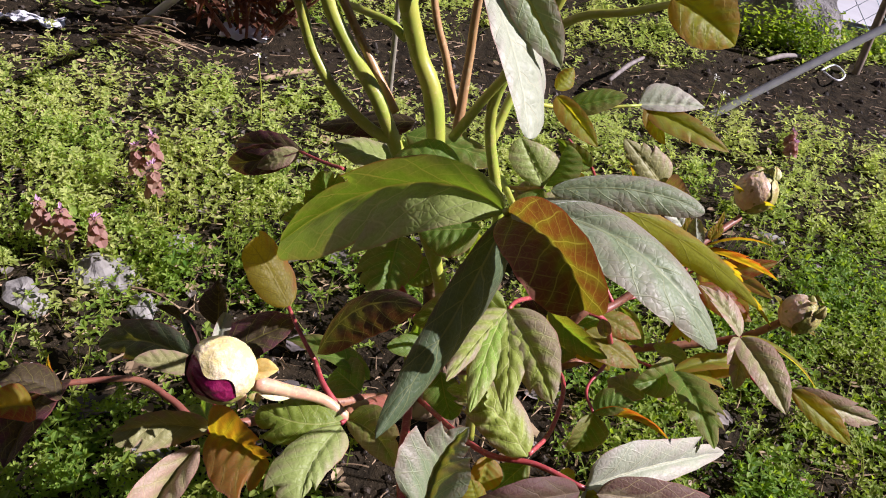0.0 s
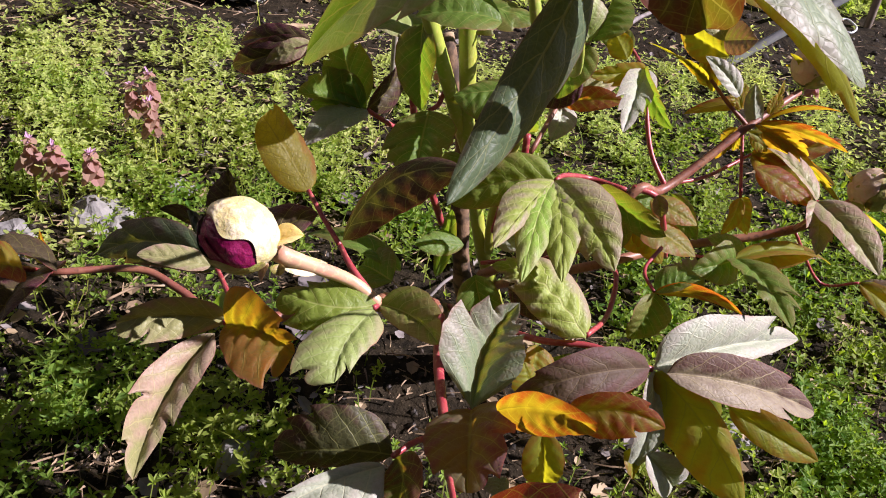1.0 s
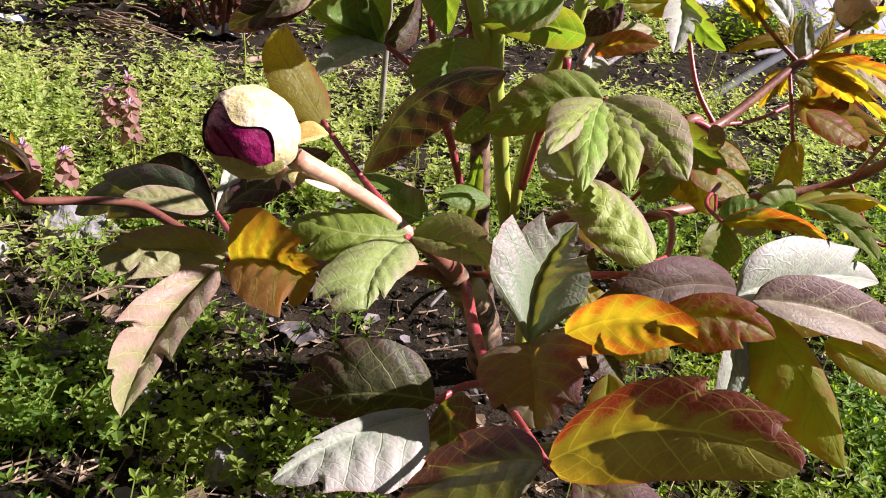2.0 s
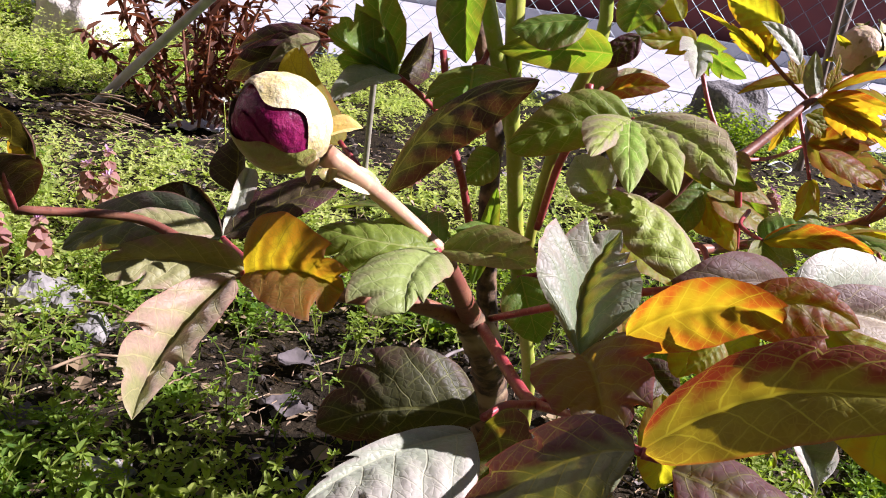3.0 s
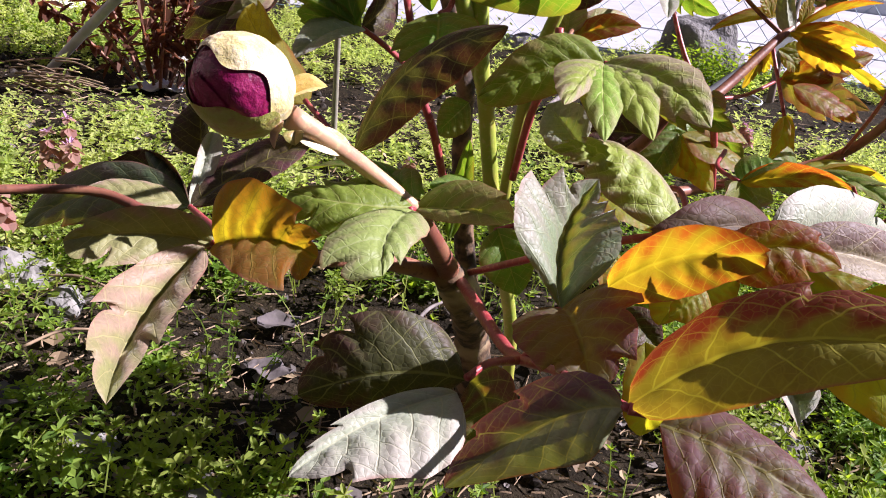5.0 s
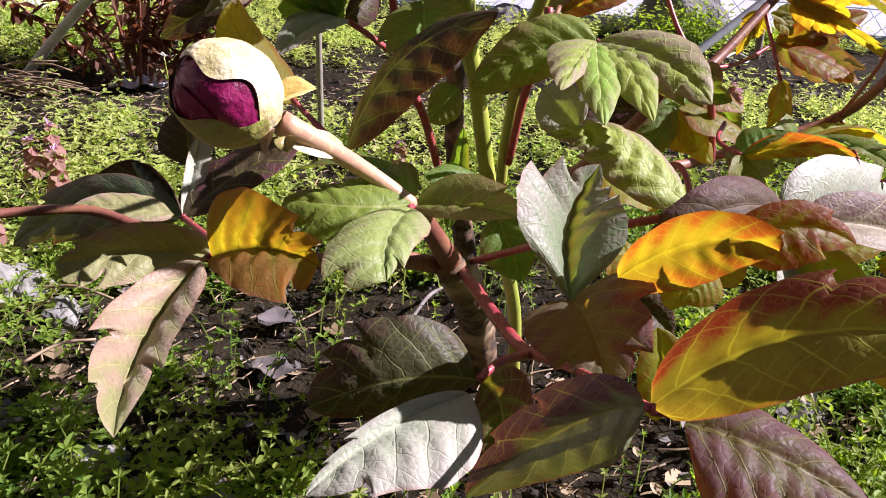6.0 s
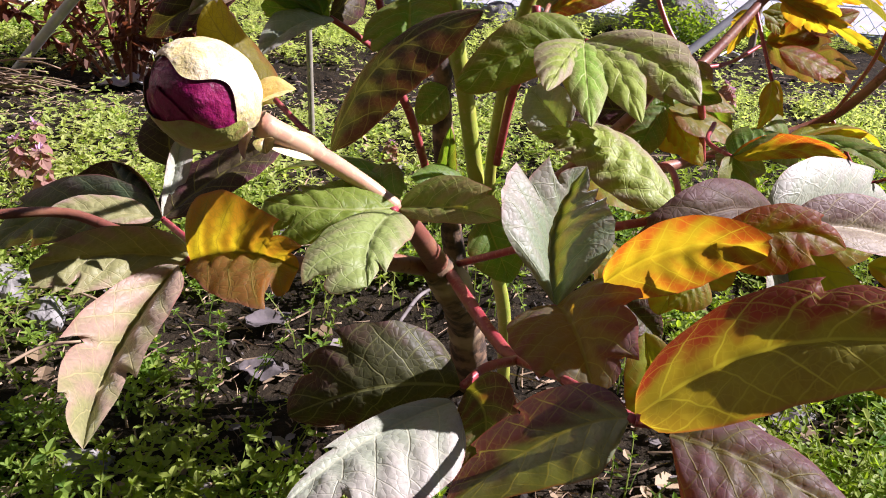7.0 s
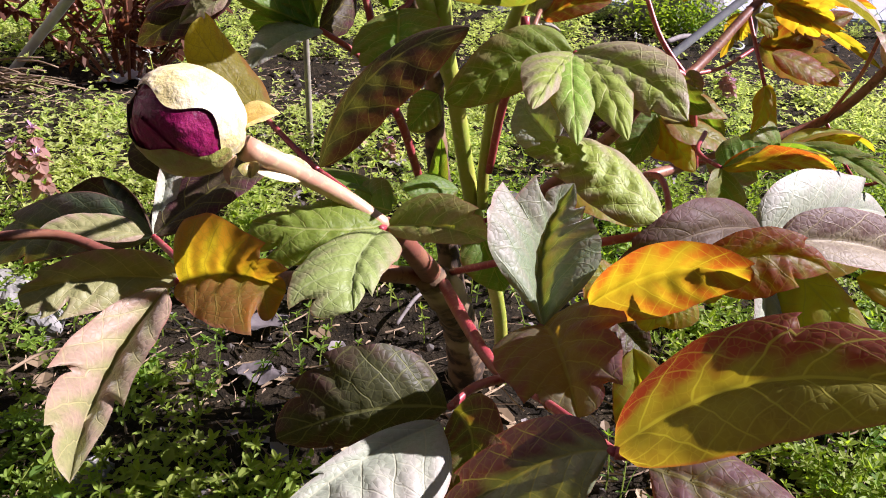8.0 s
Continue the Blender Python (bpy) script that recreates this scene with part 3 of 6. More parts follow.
def build_clods():
    rng = random.Random(8)
    verts, faces = [], []
    for _ in range(2600):
        y = 0.35 + 2.2 * rng.random() ** 1.2
        x = rng.uniform(-0.3 - 0.55 * y, 0.3 + 0.55 * y)
        if rng.random() > 0.25 + bare(x, y):
            continue
        r = rng.uniform(0.002, 0.008) * (0.7 + 0.4 * y)
        c = Vector((x, y, ground_height(x, y) + r * 0.3))
        k = len(verts)
        ring = 5
        verts.append(c + Vector((0, 0, r * rng.uniform(0.5, 0.9))))
        for lvl, (rr, zz) in enumerate(((0.7, 0.4), (1.0, -0.3))):
            for i in range(ring):
                a = 6.283 * (i + 0.5 * lvl) / ring
                q = r * rr * rng.uniform(0.7, 1.25)
                verts.append(c + Vector((q * math.cos(a), q * math.sin(a), r * zz * rng.uniform(0.6, 1.3))))
        for i in range(ring):
            j = (i + 1) % ring
            faces += [(k, k + 1 + i, k + 1 + j), (k + 1 + i, k + 1 + ring + i, k + 1 + j), (k + 1 + j, k + 1 + ring + i, k + 1 + ring + j)]
    ob = put("soil_clods", mesh_of("soil_clods", verts, faces, smooth=False), CLOD)
    tagged(ob, "small dark clods and pebbles on bare soil", "clods", kind="stuff")


def build_tall():
    """Leafy tufts against the stones at the foot of the fence."""
    rng = random.Random(23)
    for k, (cx, cy, rx, ry, hi, n) in enumerate(((1.07, 2.48, 0.15, 0.05, 0.15, 170), (-1.50, 2.80, 0.18, 0.12, 0.13, 220), (-0.85, 2.35, 0.35, 0.22, 0.035, 400), (1.45, 2.62, 0.16, 0.08, 0.06, 120))):
        pos, az, tilt, size, wide = [], [], [], [], []
        for _ in range(n):
            x, y = cx + rng.gauss(0, rx * 0.6), cy + rng.gauss(0, ry * 0.6)
            if (x - 0.25) * 0.218 + (y - 3.05) * 0.976 > -0.03:
                continue
            g, h = ground_height(x, y), hi * rng.uniform(0.35, 1.0)
            for q in range(6):
                pos.append((x, y, g + h * (q + 1) / 6))
                az.append(rng.random() * 6.28)
                tilt.append(rng.gauss(0.25, 0.4))
                size.append(rng.uniform(0.014, 0.028))
                wide.append(rng.uniform(0.35, 0.6))
        leaf_object("tall_weeds", pos, az, tilt, size, wide, WEED, "leafy green weed tuft against stones and fence", "weeds")


def build_flakes():
    """Scraps of last year's leaves lying among the weeds."""
    rng = random.Random(61)
    for name, mat, count, label in (("leaf_litter", FLAKE, 900, "tan scraps of dry leaves on the soil"), ("grey_litter", DRY, 500, "grey scraps of dry leaves and bark on the soil")):
        pos, az, tilt, size, wide = [], [], [], [], []
        for _ in range(count):
            y = 0.35 + 1.7 * rng.random() ** 1.3
            x = rng.uniform(-0.3 - 0.6 * y, 0.3 + 0.6 * y)
            pos.append((x, y, ground_height(x, y) + rng.uniform(0.004, 0.014)))
            az.append(rng.random() * 6.28)
            tilt.append(rng.gauss(0.05, 0.25))
            size.append(0.006 + 0.022 * rng.random() ** 2.2)
            wide.append(rng.uniform(0.4, 1.0))
        leaf_object(name, pos, az, tilt, size, wide, mat, label, "litter")


build_flakes()
build_blades()
build_clods()
build_tall()
build_weeds()
build_sprigs()


# ---- peony plant ----
peony = thing("peony_bush", (0.018, 0.66, 0.0), "tree peony bush with maroon-green young leaves and fat buds", "plant")
# the bush was laid out square to its own leaning stems
peony.matrix_world = Matrix.Translation((0.018, 0.66, 0.0)) @ Matrix.Rotation(0.11523, 4, Vector((0.1728, -0.9850, 0.0)))


def stalk(pts, r0, r1, mat=None, name="leaf_stalk"):
    return stem(name, pts, (r0, r1), mat or PINK, peony, 8, 6, 0.05)


trunk = stem("trunk", [(0.022, 0.69, -0.03), (0.012, 0.645, 0.07), (-0.002, 0.59, 0.14), (-0.016, 0.555, 0.185), (-0.03, 0.53, 0.215)], (0.019, 0.017, 0.015, 0.0155, 0.011), BARK, peony, 14, 8, 0.18, "gnarled brown bark with peeling flakes")
KNOT = Vector((-0.022, 0.548, 0.20))
stem("trunk", [(0.03, 0.70, -0.02), (0.004, 0.65, 0.15), (-0.003, 0.640, 0.271), (-0.003, 0.640, 0.306), (-0.003, 0.640, 0.334), (-0.021, 0.660, 0.423)], (0.012, 0.010, 0.008, 0.008, 0.007), BARK, peony, 10, 6, 0.2)

# branch running out to the side clusters
stem("branch", [KNOT, (-0.081, 0.500, 0.243), (-0.115, 0.470, 0.260), (-0.173, 0.418, 0.298), (-0.207, 0.430, 0.313), (-0.239, 0.440, 0.323), (-0.292, 0.421, 0.333)], (0.007, 0.006, 0.005, 0.0036, 0.0030, 0.0028, 0.0026), BROWN, peony, 10, 6, 0.06)
stem("branch", [KNOT, (-0.042, 0.490, 0.257), (-0.058, 0.440, 0.302), (-0.061, 0.423, 0.312)], (0.0095, 0.0070, 0.0055, 0.0045), BROWN, peony, 12, 8, 0.05)
stem("branch", [(-0.018, 0.530, 0.206), (-0.018, 0.450, 0.229), (-0.013, 0.390, 0.239), (-0.010, 0.360, 0.250), (-0.008, 0.300, 0.284), (-0.001, 0.237, 0.312)], (0.0045, 0.0043, 0.0038, 0.003, 0.002, 0.0017), PINK, peony, 10, 6, 0.06)

# upright green stems
stem("stem", [(0.055, 0.68, -0.02), (0.050, 0.655, 0.089), (0.021, 0.610, 0.221), (0.006, 0.585, 0.325), (0.000, 0.580, 0.369), (-0.006, 0.590, 0.505), (-0.022, 0.600, 0.554), (-0.034, 0.600, 0.612), (-0.05, 0.62, 0.72), (-0.06, 0.64, 0.80)], (0.0066, 0.0066, 0.0066, 0.0064, 0.006, 0.0085, 0.0075, 0.0075, 0.006, 0.004), LIME, peony, 12, 6, 0.04)
stem("stem", [(0.026, 0.600, 0.230), (0.026, 0.585, 0.276), (0.036, 0.560, 0.362), (0.052, 0.540, 0.434), (0.039, 0.550, 0.533), (0.075, 0.530, 0.622), (0.087, 0.530, 0.656)], (0.0045, 0.0046, 0.0048, 0.0046, 0.0045, 0.0045, 0.004), LIME, peony, 10, 6, 0.04)
stem("stem", [(0.005, 0.585, 0.334), (-0.046, 0.570, 0.510), (-0.075, 0.590, 0.555), (-0.097, 0.600, 0.608), (-0.12, 0.62, 0.74)], (0.006, 0.0062, 0.0062, 0.006, 0.004), LIME, peony, 10, 6, 0.04)
stem("stem", [(-0.037, 0.570, 0.487), (-0.058, 0.570, 0.498), (-0.084, 0.580, 0.520), (-0.105, 0.590, 0.553), (-0.121, 0.600, 0.607), (-0.17, 0.62, 0.70)], (0.005, 0.0048, 0.0045, 0.0045, 0.0045, 0.003), LIME, peony, 10, 6, 0.04)
stem("stem", [(-0.038, 0.580, 0.508), (-0.068, 0.600, 0.561), (-0.090, 0.610, 0.606)], (0.0042, 0.0036, 0.0036), TAN, peony, 10, 6, 0.04)
stem("stem", [(0.011, 0.570, 0.516), (0.002, 0.580, 0.555), (-0.011, 0.590, 0.612), (-0.01, 0.62, 0.74)], (0.0036, 0.0032, 0.003, 0.0025), TAN, peony, 8, 6, 0.04)
stem("stem", [(0.013, 0.560, 0.502), (0.019, 0.570, 0.560), (0.025, 0.570, 0.621), (0.05, 0.60, 0.74)], (0.0045, 0.0036, 0.0032, 0.0025), TAN, peony, 8, 6, 0.04)
stem("stem", [(0.010, 0.560, 0.499), (0.041, 0.540, 0.557), (0.079, 0.500, 0.621), (0.116, 0.480, 0.638), (0.141, 0.460, 0.653)], (0.0042, 0.0036, 0.003, 0.0026, 0.002), LIME, peony, 8, 6, 0.04)
stem("stem", [(0.044, 0.600, 0.476), (0.058, 0.620, 0.510), (0.080, 0.640, 0.559), (0.092, 0.640, 0.607), (0.15, 0.68, 0.74)], (0.0042, 0.004, 0.0036, 0.003, 0.0025), LIME, peony, 8, 6, 0.04)
stem("stem", [(-0.027, 0.620, 0.593), (-0.033, 0.620, 0.557), (-0.048, 0.630, 0.565), (-0.090, 0.660, 0.568)], (0.004, 0.004, 0.0036, 0.003), LIME, peony, 8, 6, 0.04)

# red rods at the back
stem("stem", [(-0.020, 0.620, 0.247), (-0.032, 0.600, 0.302), (-0.042, 0.600, 0.335), (-0.050, 0.620, 0.398)], (0.0035, 0.0035, 0.0032, 0.003), PINK, peony, 8, 6, 0.05)
stem("stem", [(0.028, 0.580, 0.268), (0.036, 0.560, 0.329), (0.044, 0.540, 0.359), (0.046, 0.540, 0.390)], (0.003, 0.003, 0.003, 0.003), PINK, peony, 8, 6, 0.05)

# cluster A on the side branch
sa = stalk([(-0.173, 0.418, 0.298), (-0.170, 0.406, 0.304)], 0.0022, 0.0018)
sheet(sa, (-0.169, 0.406, 0.303), (-0.114, 0.374, 0.309), (-0.147, 0.399, 0.342), (-0.122, 0.336, 0.307), "amber", (-0.141, 0.389, 0.313), lobes=(((0.70, 0.45), (0.86, 0.5)), ((0.82, 0.55),)), blunt=1.7, puff=1.5)
sheet(sa, (-0.171, 0.388, 0.311), (-0.191, 0.276, 0.299), (-0.206, 0.324, 0.315), (-0.172, 0.346, 0.305), "mauve", (-0.194, 0.343, 0.294), lobes=(((0.52, 0.5), (0.84, 0.3)), ((0.60, 0.55),)), blunt=1.5, camber=0.12)
sheet(sa, (-0.170, 0.410, 0.302), (-0.238, 0.388, 0.317), (-0.200, 0.408, 0.326), (-0.217, 0.382, 0.305), "mauve", (-0.205, 0.403, 0.313), lobes=(((0.82, 0.3),), ((0.66, 0.6), (0.84, 0.3))), blunt=1.6)
leaflet(sa, (-0.173, 0.418, 0.298), (-0.211, 0.500, 0.217), (-0.173, 0.500, 0.248), "green", 0.02)
# cluster behind the bud
sb = stalk([(-0.170, 0.430, 0.299), (-0.191, 0.470, 0.296), (-0.195, 0.476, 0.297)], 0.0022, 0.0018)
sheet(sb, (-0.195, 0.476, 0.297), (-0.318, 0.530, 0.265), (-0.269, 0.530, 0.306), (-0.262, 0.500, 0.279), "grey", (-0.256, 0.510, 0.296), lobes=(((0.72, 0.3),), ((0.7, 0.35),)))
sheet(sb, (-0.200, 0.478, 0.298), (-0.254, 0.472, 0.311), (-0.229, 0.487, 0.312), (-0.224, 0.468, 0.302), "mauve", blunt=1.5)
sheet(sb, (-0.195, 0.476, 0.297), (-0.184, 0.520, 0.330), (-0.192, 0.510, 0.322), (-0.178, 0.512, 0.320), "glare_pale", (-0.191, 0.503, 0.310), blunt=1.5)
sheet(sb, (-0.195, 0.476, 0.297), (-0.120, 0.520, 0.322), (-0.172, 0.532, 0.315), (-0.148, 0.492, 0.306), "dark", (-0.160, 0.505, 0.312), blunt=1.3)
sheet(sb, (-0.198, 0.484, 0.297), (-0.231, 0.530, 0.315), (-0.213, 0.520, 0.308), (-0.222, 0.525, 0.293), "grey", lobes=(((0.5, 0.5),), ((0.6, 0.5),)))
leaflet(sb, (-0.195, 0.476, 0.297), (-0.268, 0.560, 0.294), (-0.237, 0.520, 0.304), "dark", 0.018)
# far side cluster
sc = stalk([(-0.292, 0.421, 0.333), (-0.261, 0.342, 0.402)], 0.002, 0.0016)
leaflet(sc, (-0.292, 0.421, 0.333), (-0.254, 0.298, 0.393), (-0.249, 0.329, 0.377), "dark", 0.018, 0.5, 0.08)
leaflet(sc, (-0.254, 0.370, 0.376), (-0.291, 0.361, 0.399), (-0.307, 0.451, 0.351), "dark", 0.026)
leaflet(sc, (-0.263, 0.388, 0.371), (-0.277, 0.404, 0.384), (-0.267, 0.394, 0.380), "orange", 0.008)
leaflet(sc, (-0.256, 0.344, 0.399), (-0.269, 0.320, 0.419), (-0.260, 0.319, 0.409), "orange", 0.014)

# cluster D
sd = stalk([(-0.061, 0.423, 0.312), (-0.065, 0.415, 0.315)], 0.003, 0.002)
sheet(sd, (-0.062, 0.419, 0.315), (-0.129, 0.416, 0.328), (-0.093, 0.428, 0.330), (-0.118, 0.396, 0.313), "fresh", (-0.093, 0.405, 0.325), lobes=(((0.72, 0.35),), ((0.74, 0.65),)), blunt=1.6, puff=1.3)
sheet(sd, (-0.064, 0.411, 0.317), (-0.083, 0.345, 0.312), (-0.110, 0.356, 0.319), (-0.059, 0.382, 0.315), "sage", (-0.078, 0.374, 0.322), lobes=(((0.80, 0.5),), ((0.72, 0.5),)), blunt=1.6, camber=0.12)
sheet(sd, (-0.061, 0.420, 0.314), (-0.017, 0.368, 0.327), (-0.027, 0.416, 0.330), (-0.043, 0.390, 0.317), "fresh", (-0.036, 0.402, 0.320), lobes=(((0.7, 0.3),), ()), blunt=1.5)
leaflet(sd, (-0.055, 0.460, 0.303), (-0.084, 0.500, 0.286), (-0.056, 0.500, 0.305), "green", 0.02)
leaflet(sd, (-0.050, 0.480, 0.297), (-0.132, 0.520, 0.301), (-0.094, 0.540, 0.293), "green", 0.016)

# cluster E and F
se = stalk([(-0.010, 0.360, 0.250), (0.001, 0.350, 0.270), (0.004, 0.347, 0.288)], 0.0026, 0.002)
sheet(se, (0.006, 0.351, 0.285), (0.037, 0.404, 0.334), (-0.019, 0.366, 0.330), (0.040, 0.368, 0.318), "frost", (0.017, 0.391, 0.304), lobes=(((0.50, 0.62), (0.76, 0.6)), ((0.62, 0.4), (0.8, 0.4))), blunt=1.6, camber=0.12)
sheet(se, (0.006, 0.349, 0.287), (0.003, 0.286, 0.284), (-0.025, 0.319, 0.292), (0.031, 0.318, 0.312), "ember", (0.004, 0.318, 0.296), lobes=(((0.74, 0.35),), ((0.45, 0.3), (0.78, 0.4))), blunt=2.0)
sf = stalk([(-0.010, 0.360, 0.250), (-0.031, 0.340, 0.263), (-0.045, 0.325, 0.266)], 0.0026, 0.002)
sheet(sf, (-0.045, 0.329, 0.262), (-0.125, 0.329, 0.259), (-0.088, 0.343, 0.294), (-0.088, 0.326, 0.250), "moss", (-0.083, 0.323, 0.273), lobes=(((0.56, 0.35), (0.76, 0.4)), ((0.70, 0.25),)), blunt=1.7, camber=0.06)
sheet(sf, (-0.050, 0.322, 0.260), (-0.126, 0.275, 0.258), (-0.096, 0.304, 0.268), (-0.067, 0.272, 0.258), "glare_pale", (-0.091, 0.300, 0.264), lobes=(((0.62, 0.4), (0.8, 0.3)), ((0.7, 0.3),)), blunt=1.5, camber=0.14)
sheet(sf, (-0.043, 0.327, 0.262), (-0.051, 0.293, 0.239), (-0.056, 0.313, 0.252), (-0.024, 0.308, 0.268), "olivine", (-0.038, 0.308, 0.256), lobes=(((0.7, 0.3),), ((0.6, 0.4),)), blunt=1.6)

# cluster G, nearest the lens
sg = stalk([(-0.001, 0.237, 0.312), (0.005, 0.235, 0.311)], 0.0024, 0.002)
sheet(sg, (-0.001, 0.238, 0.312), (0.073, 0.191, 0.359), (0.048, 0.242, 0.355), (0.032, 0.205, 0.338), "crimson", (0.038, 0.224, 0.346), lobes=(((0.56, 0.28), (0.84, 0.3)), ()), blunt=1.9, camber=0.12, puff=0.9)
sheet(sg, (-0.002, 0.239, 0.311), (-0.063, 0.262, 0.258), (-0.036, 0.263, 0.303), (-0.018, 0.238, 0.287), "half_skylit", (-0.027, 0.250, 0.297), lobes=(((0.5, 0.3), (0.75, 0.3)), ()), blunt=1.5, camber=0.12)
sheet(sg, (0.009, 0.232, 0.308), (0.062, 0.200, 0.288), (0.038, 0.232, 0.309), (0.000, 0.207, 0.296), "ember", (0.033, 0.217, 0.304), blunt=1.9, camber=0.12, puff=1.5)

# orange leaf and its neighbours
sh = stalk([(0.008, 0.350, 0.273), (0.018, 0.340, 0.289), (0.022, 0.333, 0.304)], 0.002, 0.0016)
sheet(sh, (0.021, 0.329, 0.309), (0.074, 0.293, 0.335), (0.050, 0.304, 0.351), (0.049, 0.303, 0.318), "orange", (0.048, 0.308, 0.335), lobes=(((0.9, 0.2),), ()), blunt=1.7, camber=0.15)
sheet(sh, (0.060, 0.310, 0.330), (0.117, 0.304, 0.327), (0.089, 0.312, 0.348), (0.086, 0.298, 0.323), "orange", (0.090, 0.307, 0.338), lobes=(((0.7, 0.3),), ((0.6, 0.4),)), blunt=1.5)
sn = stalk([KNOT + Vector((0.012, -0.004, 0.006)), (0.048, 0.420, 0.287), (0.092, 0.400, 0.299), (0.131, 0.382, 0.296)], 0.0028, 0.0022)
sheet(sn, (0.132, 0.384, 0.296), (0.266, 0.455, 0.262), (0.175, 0.412, 0.322), (0.190, 0.395, 0.290), "glare_pale", (0.192, 0.410, 0.294), lobes=(((0.70, 0.6),), ()), blunt=1.6, camber=0.14)
sheet(sn, (0.122, 0.365, 0.315), (0.028, 0.340, 0.305), (0.074, 0.350, 0.344), (0.072, 0.327, 0.320), "plum", (0.068, 0.338, 0.332), lobes=(((0.7, 0.2),), ((0.7, 0.2),)), blunt=1.4)
sheet(sn, (0.138, 0.375, 0.300), (0.262, 0.395, 0.245), (0.199, 0.388, 0.304), (0.206, 0.362, 0.278), "half_shaded", (0.198, 0.378, 0.287), lobes=(((0.7, 0.3),), ((0.66, 0.6),)), blunt=1.5)
sheet(sn, (0.132, 0.380, 0.296), (0.206, 0.340, 0.200), (0.184, 0.368, 0.262), (0.152, 0.358, 0.236), "yellow", (0.173, 0.360, 0.258), blunt=1.4, puff=1.3)
leaflet(sn, (0.185, 0.370, 0.275), (0.247, 0.348, 0.247), (0.219, 0.370, 0.277), "yellow", 0.012)
leaflet(sn, (0.131, 0.382, 0.296), (0.123, 0.360, 0.213), (0.155, 0.380, 0.238), "glare_pale", 0.014)
leaflet(sn, (0.131, 0.382, 0.296), (0.209, 0.420, 0.196), (0.198, 0.440, 0.183), "glare_pale", 0.012)
leaflet(sn, (0.055, 0.420, 0.280), (0.046, 0.400, 0.253), (0.079, 0.420, 0.252), "yellow", 0.016)
leaflet(sn, (0.083, 0.360, 0.291), (0.063, 0.350, 0.278), (0.096, 0.360, 0.274), "yellow", 0.014)
leaflet(sn, (0.057, 0.360, 0.257), (0.063, 0.360, 0.193), (0.075, 0.360, 0.233), "yellow", 0.015)
leaflet(sn, (0.133, 0.360, 0.235), (0.164, 0.370, 0.184), (0.175, 0.380, 0.205), "glare_pale", 0.014, 0.6)
leaflet(sn, (0.117, 0.360, 0.235), (0.129, 0.360, 0.208), (0.147, 0.380, 0.201), "yellow", 0.010)

# cluster I (palmate, pale veins) and J
si = stalk([(0.129, 0.530, 0.348), (0.101, 0.545, 0.349), (0.076, 0.520, 0.366), (0.066, 0.498, 0.375)], 0.0024, 0.002)
sheet(si, (0.064, 0.496, 0.377), (-0.015, 0.498, 0.355), (0.026, 0.508, 0.390), (0.020, 0.490, 0.354), "fresh", (0.026, 0.496, 0.373), blunt=1.5, puff=1.6)
sheet(si, (0.064, 0.496, 0.376), (0.017, 0.413, 0.373), (0.026, 0.468, 0.380), (0.046, 0.452, 0.373), "palm", (0.042, 0.456, 0.380), blunt=1.3, puff=1.6)
sheet(si, (0.064, 0.496, 0.375), (0.036, 0.398, 0.357), (0.035, 0.452, 0.373), (0.062, 0.446, 0.370), "lime", (0.049, 0.450, 0.376), blunt=1.25, puff=1.6)
sheet(si, (0.064, 0.496, 0.374), (0.063, 0.400, 0.356), (0.050, 0.450, 0.369), (0.080, 0.450, 0.373), "palm", (0.065, 0.450, 0.375), blunt=1.25, puff=1.6)
sheet(si, (0.065, 0.496, 0.376), (0.099, 0.410, 0.359), (0.102, 0.462, 0.384), (0.068, 0.440, 0.366), "palm", (0.084, 0.446, 0.377), lobes=((), ((0.74, 0.3),)), blunt=1.4, puff=1.6)
sj = stalk([(0.124, 0.540, 0.269), (0.123, 0.490, 0.291), (0.108, 0.440, 0.293), (0.086, 0.402, 0.308)], 0.0022, 0.002)
sheet(sj, (0.085, 0.400, 0.307), (0.018, 0.434, 0.342), (0.070, 0.441, 0.335), (0.046, 0.412, 0.320), "palm", (0.054, 0.424, 0.336), lobes=(((0.70, 0.4), (0.84, 0.4)), ((0.66, 0.4), (0.82, 0.4))), blunt=1.7, puff=3.0)
leaflet(sj, (0.046, 0.470, 0.330), (0.029, 0.491, 0.352), (0.026, 0.480, 0.332), "glare_pale", 0.016)
leaflet(sj, (0.048, 0.460, 0.305), (0.088, 0.440, 0.284), (0.082, 0.460, 0.298), "yellow", 0.016)

# cluster K, L
sk = stalk([(-0.061, 0.423, 0.312), (-0.081, 0.440, 0.328), (-0.094, 0.467, 0.330)], 0.003, 0.0022)
sheet(sk, (-0.094, 0.477, 0.328), (-0.005, 0.460, 0.405), (-0.054, 0.497, 0.384), (-0.041, 0.466, 0.366), "moss", (-0.058, 0.484, 0.378), blunt=1.4, camber=0.12, puff=1.4)
sl = stalk([(-0.094, 0.467, 0.330), (-0.108, 0.485, 0.341), (-0.123, 0.507, 0.353)], 0.002, 0.0018)
sheet(sl, (-0.123, 0.510, 0.350), (-0.156, 0.524, 0.407), (-0.160, 0.520, 0.372), (-0.136, 0.550, 0.383), "amber", (-0.147, 0.530, 0.383), lobes=((), ((0.8, 0.3),)), blunt=1.5)

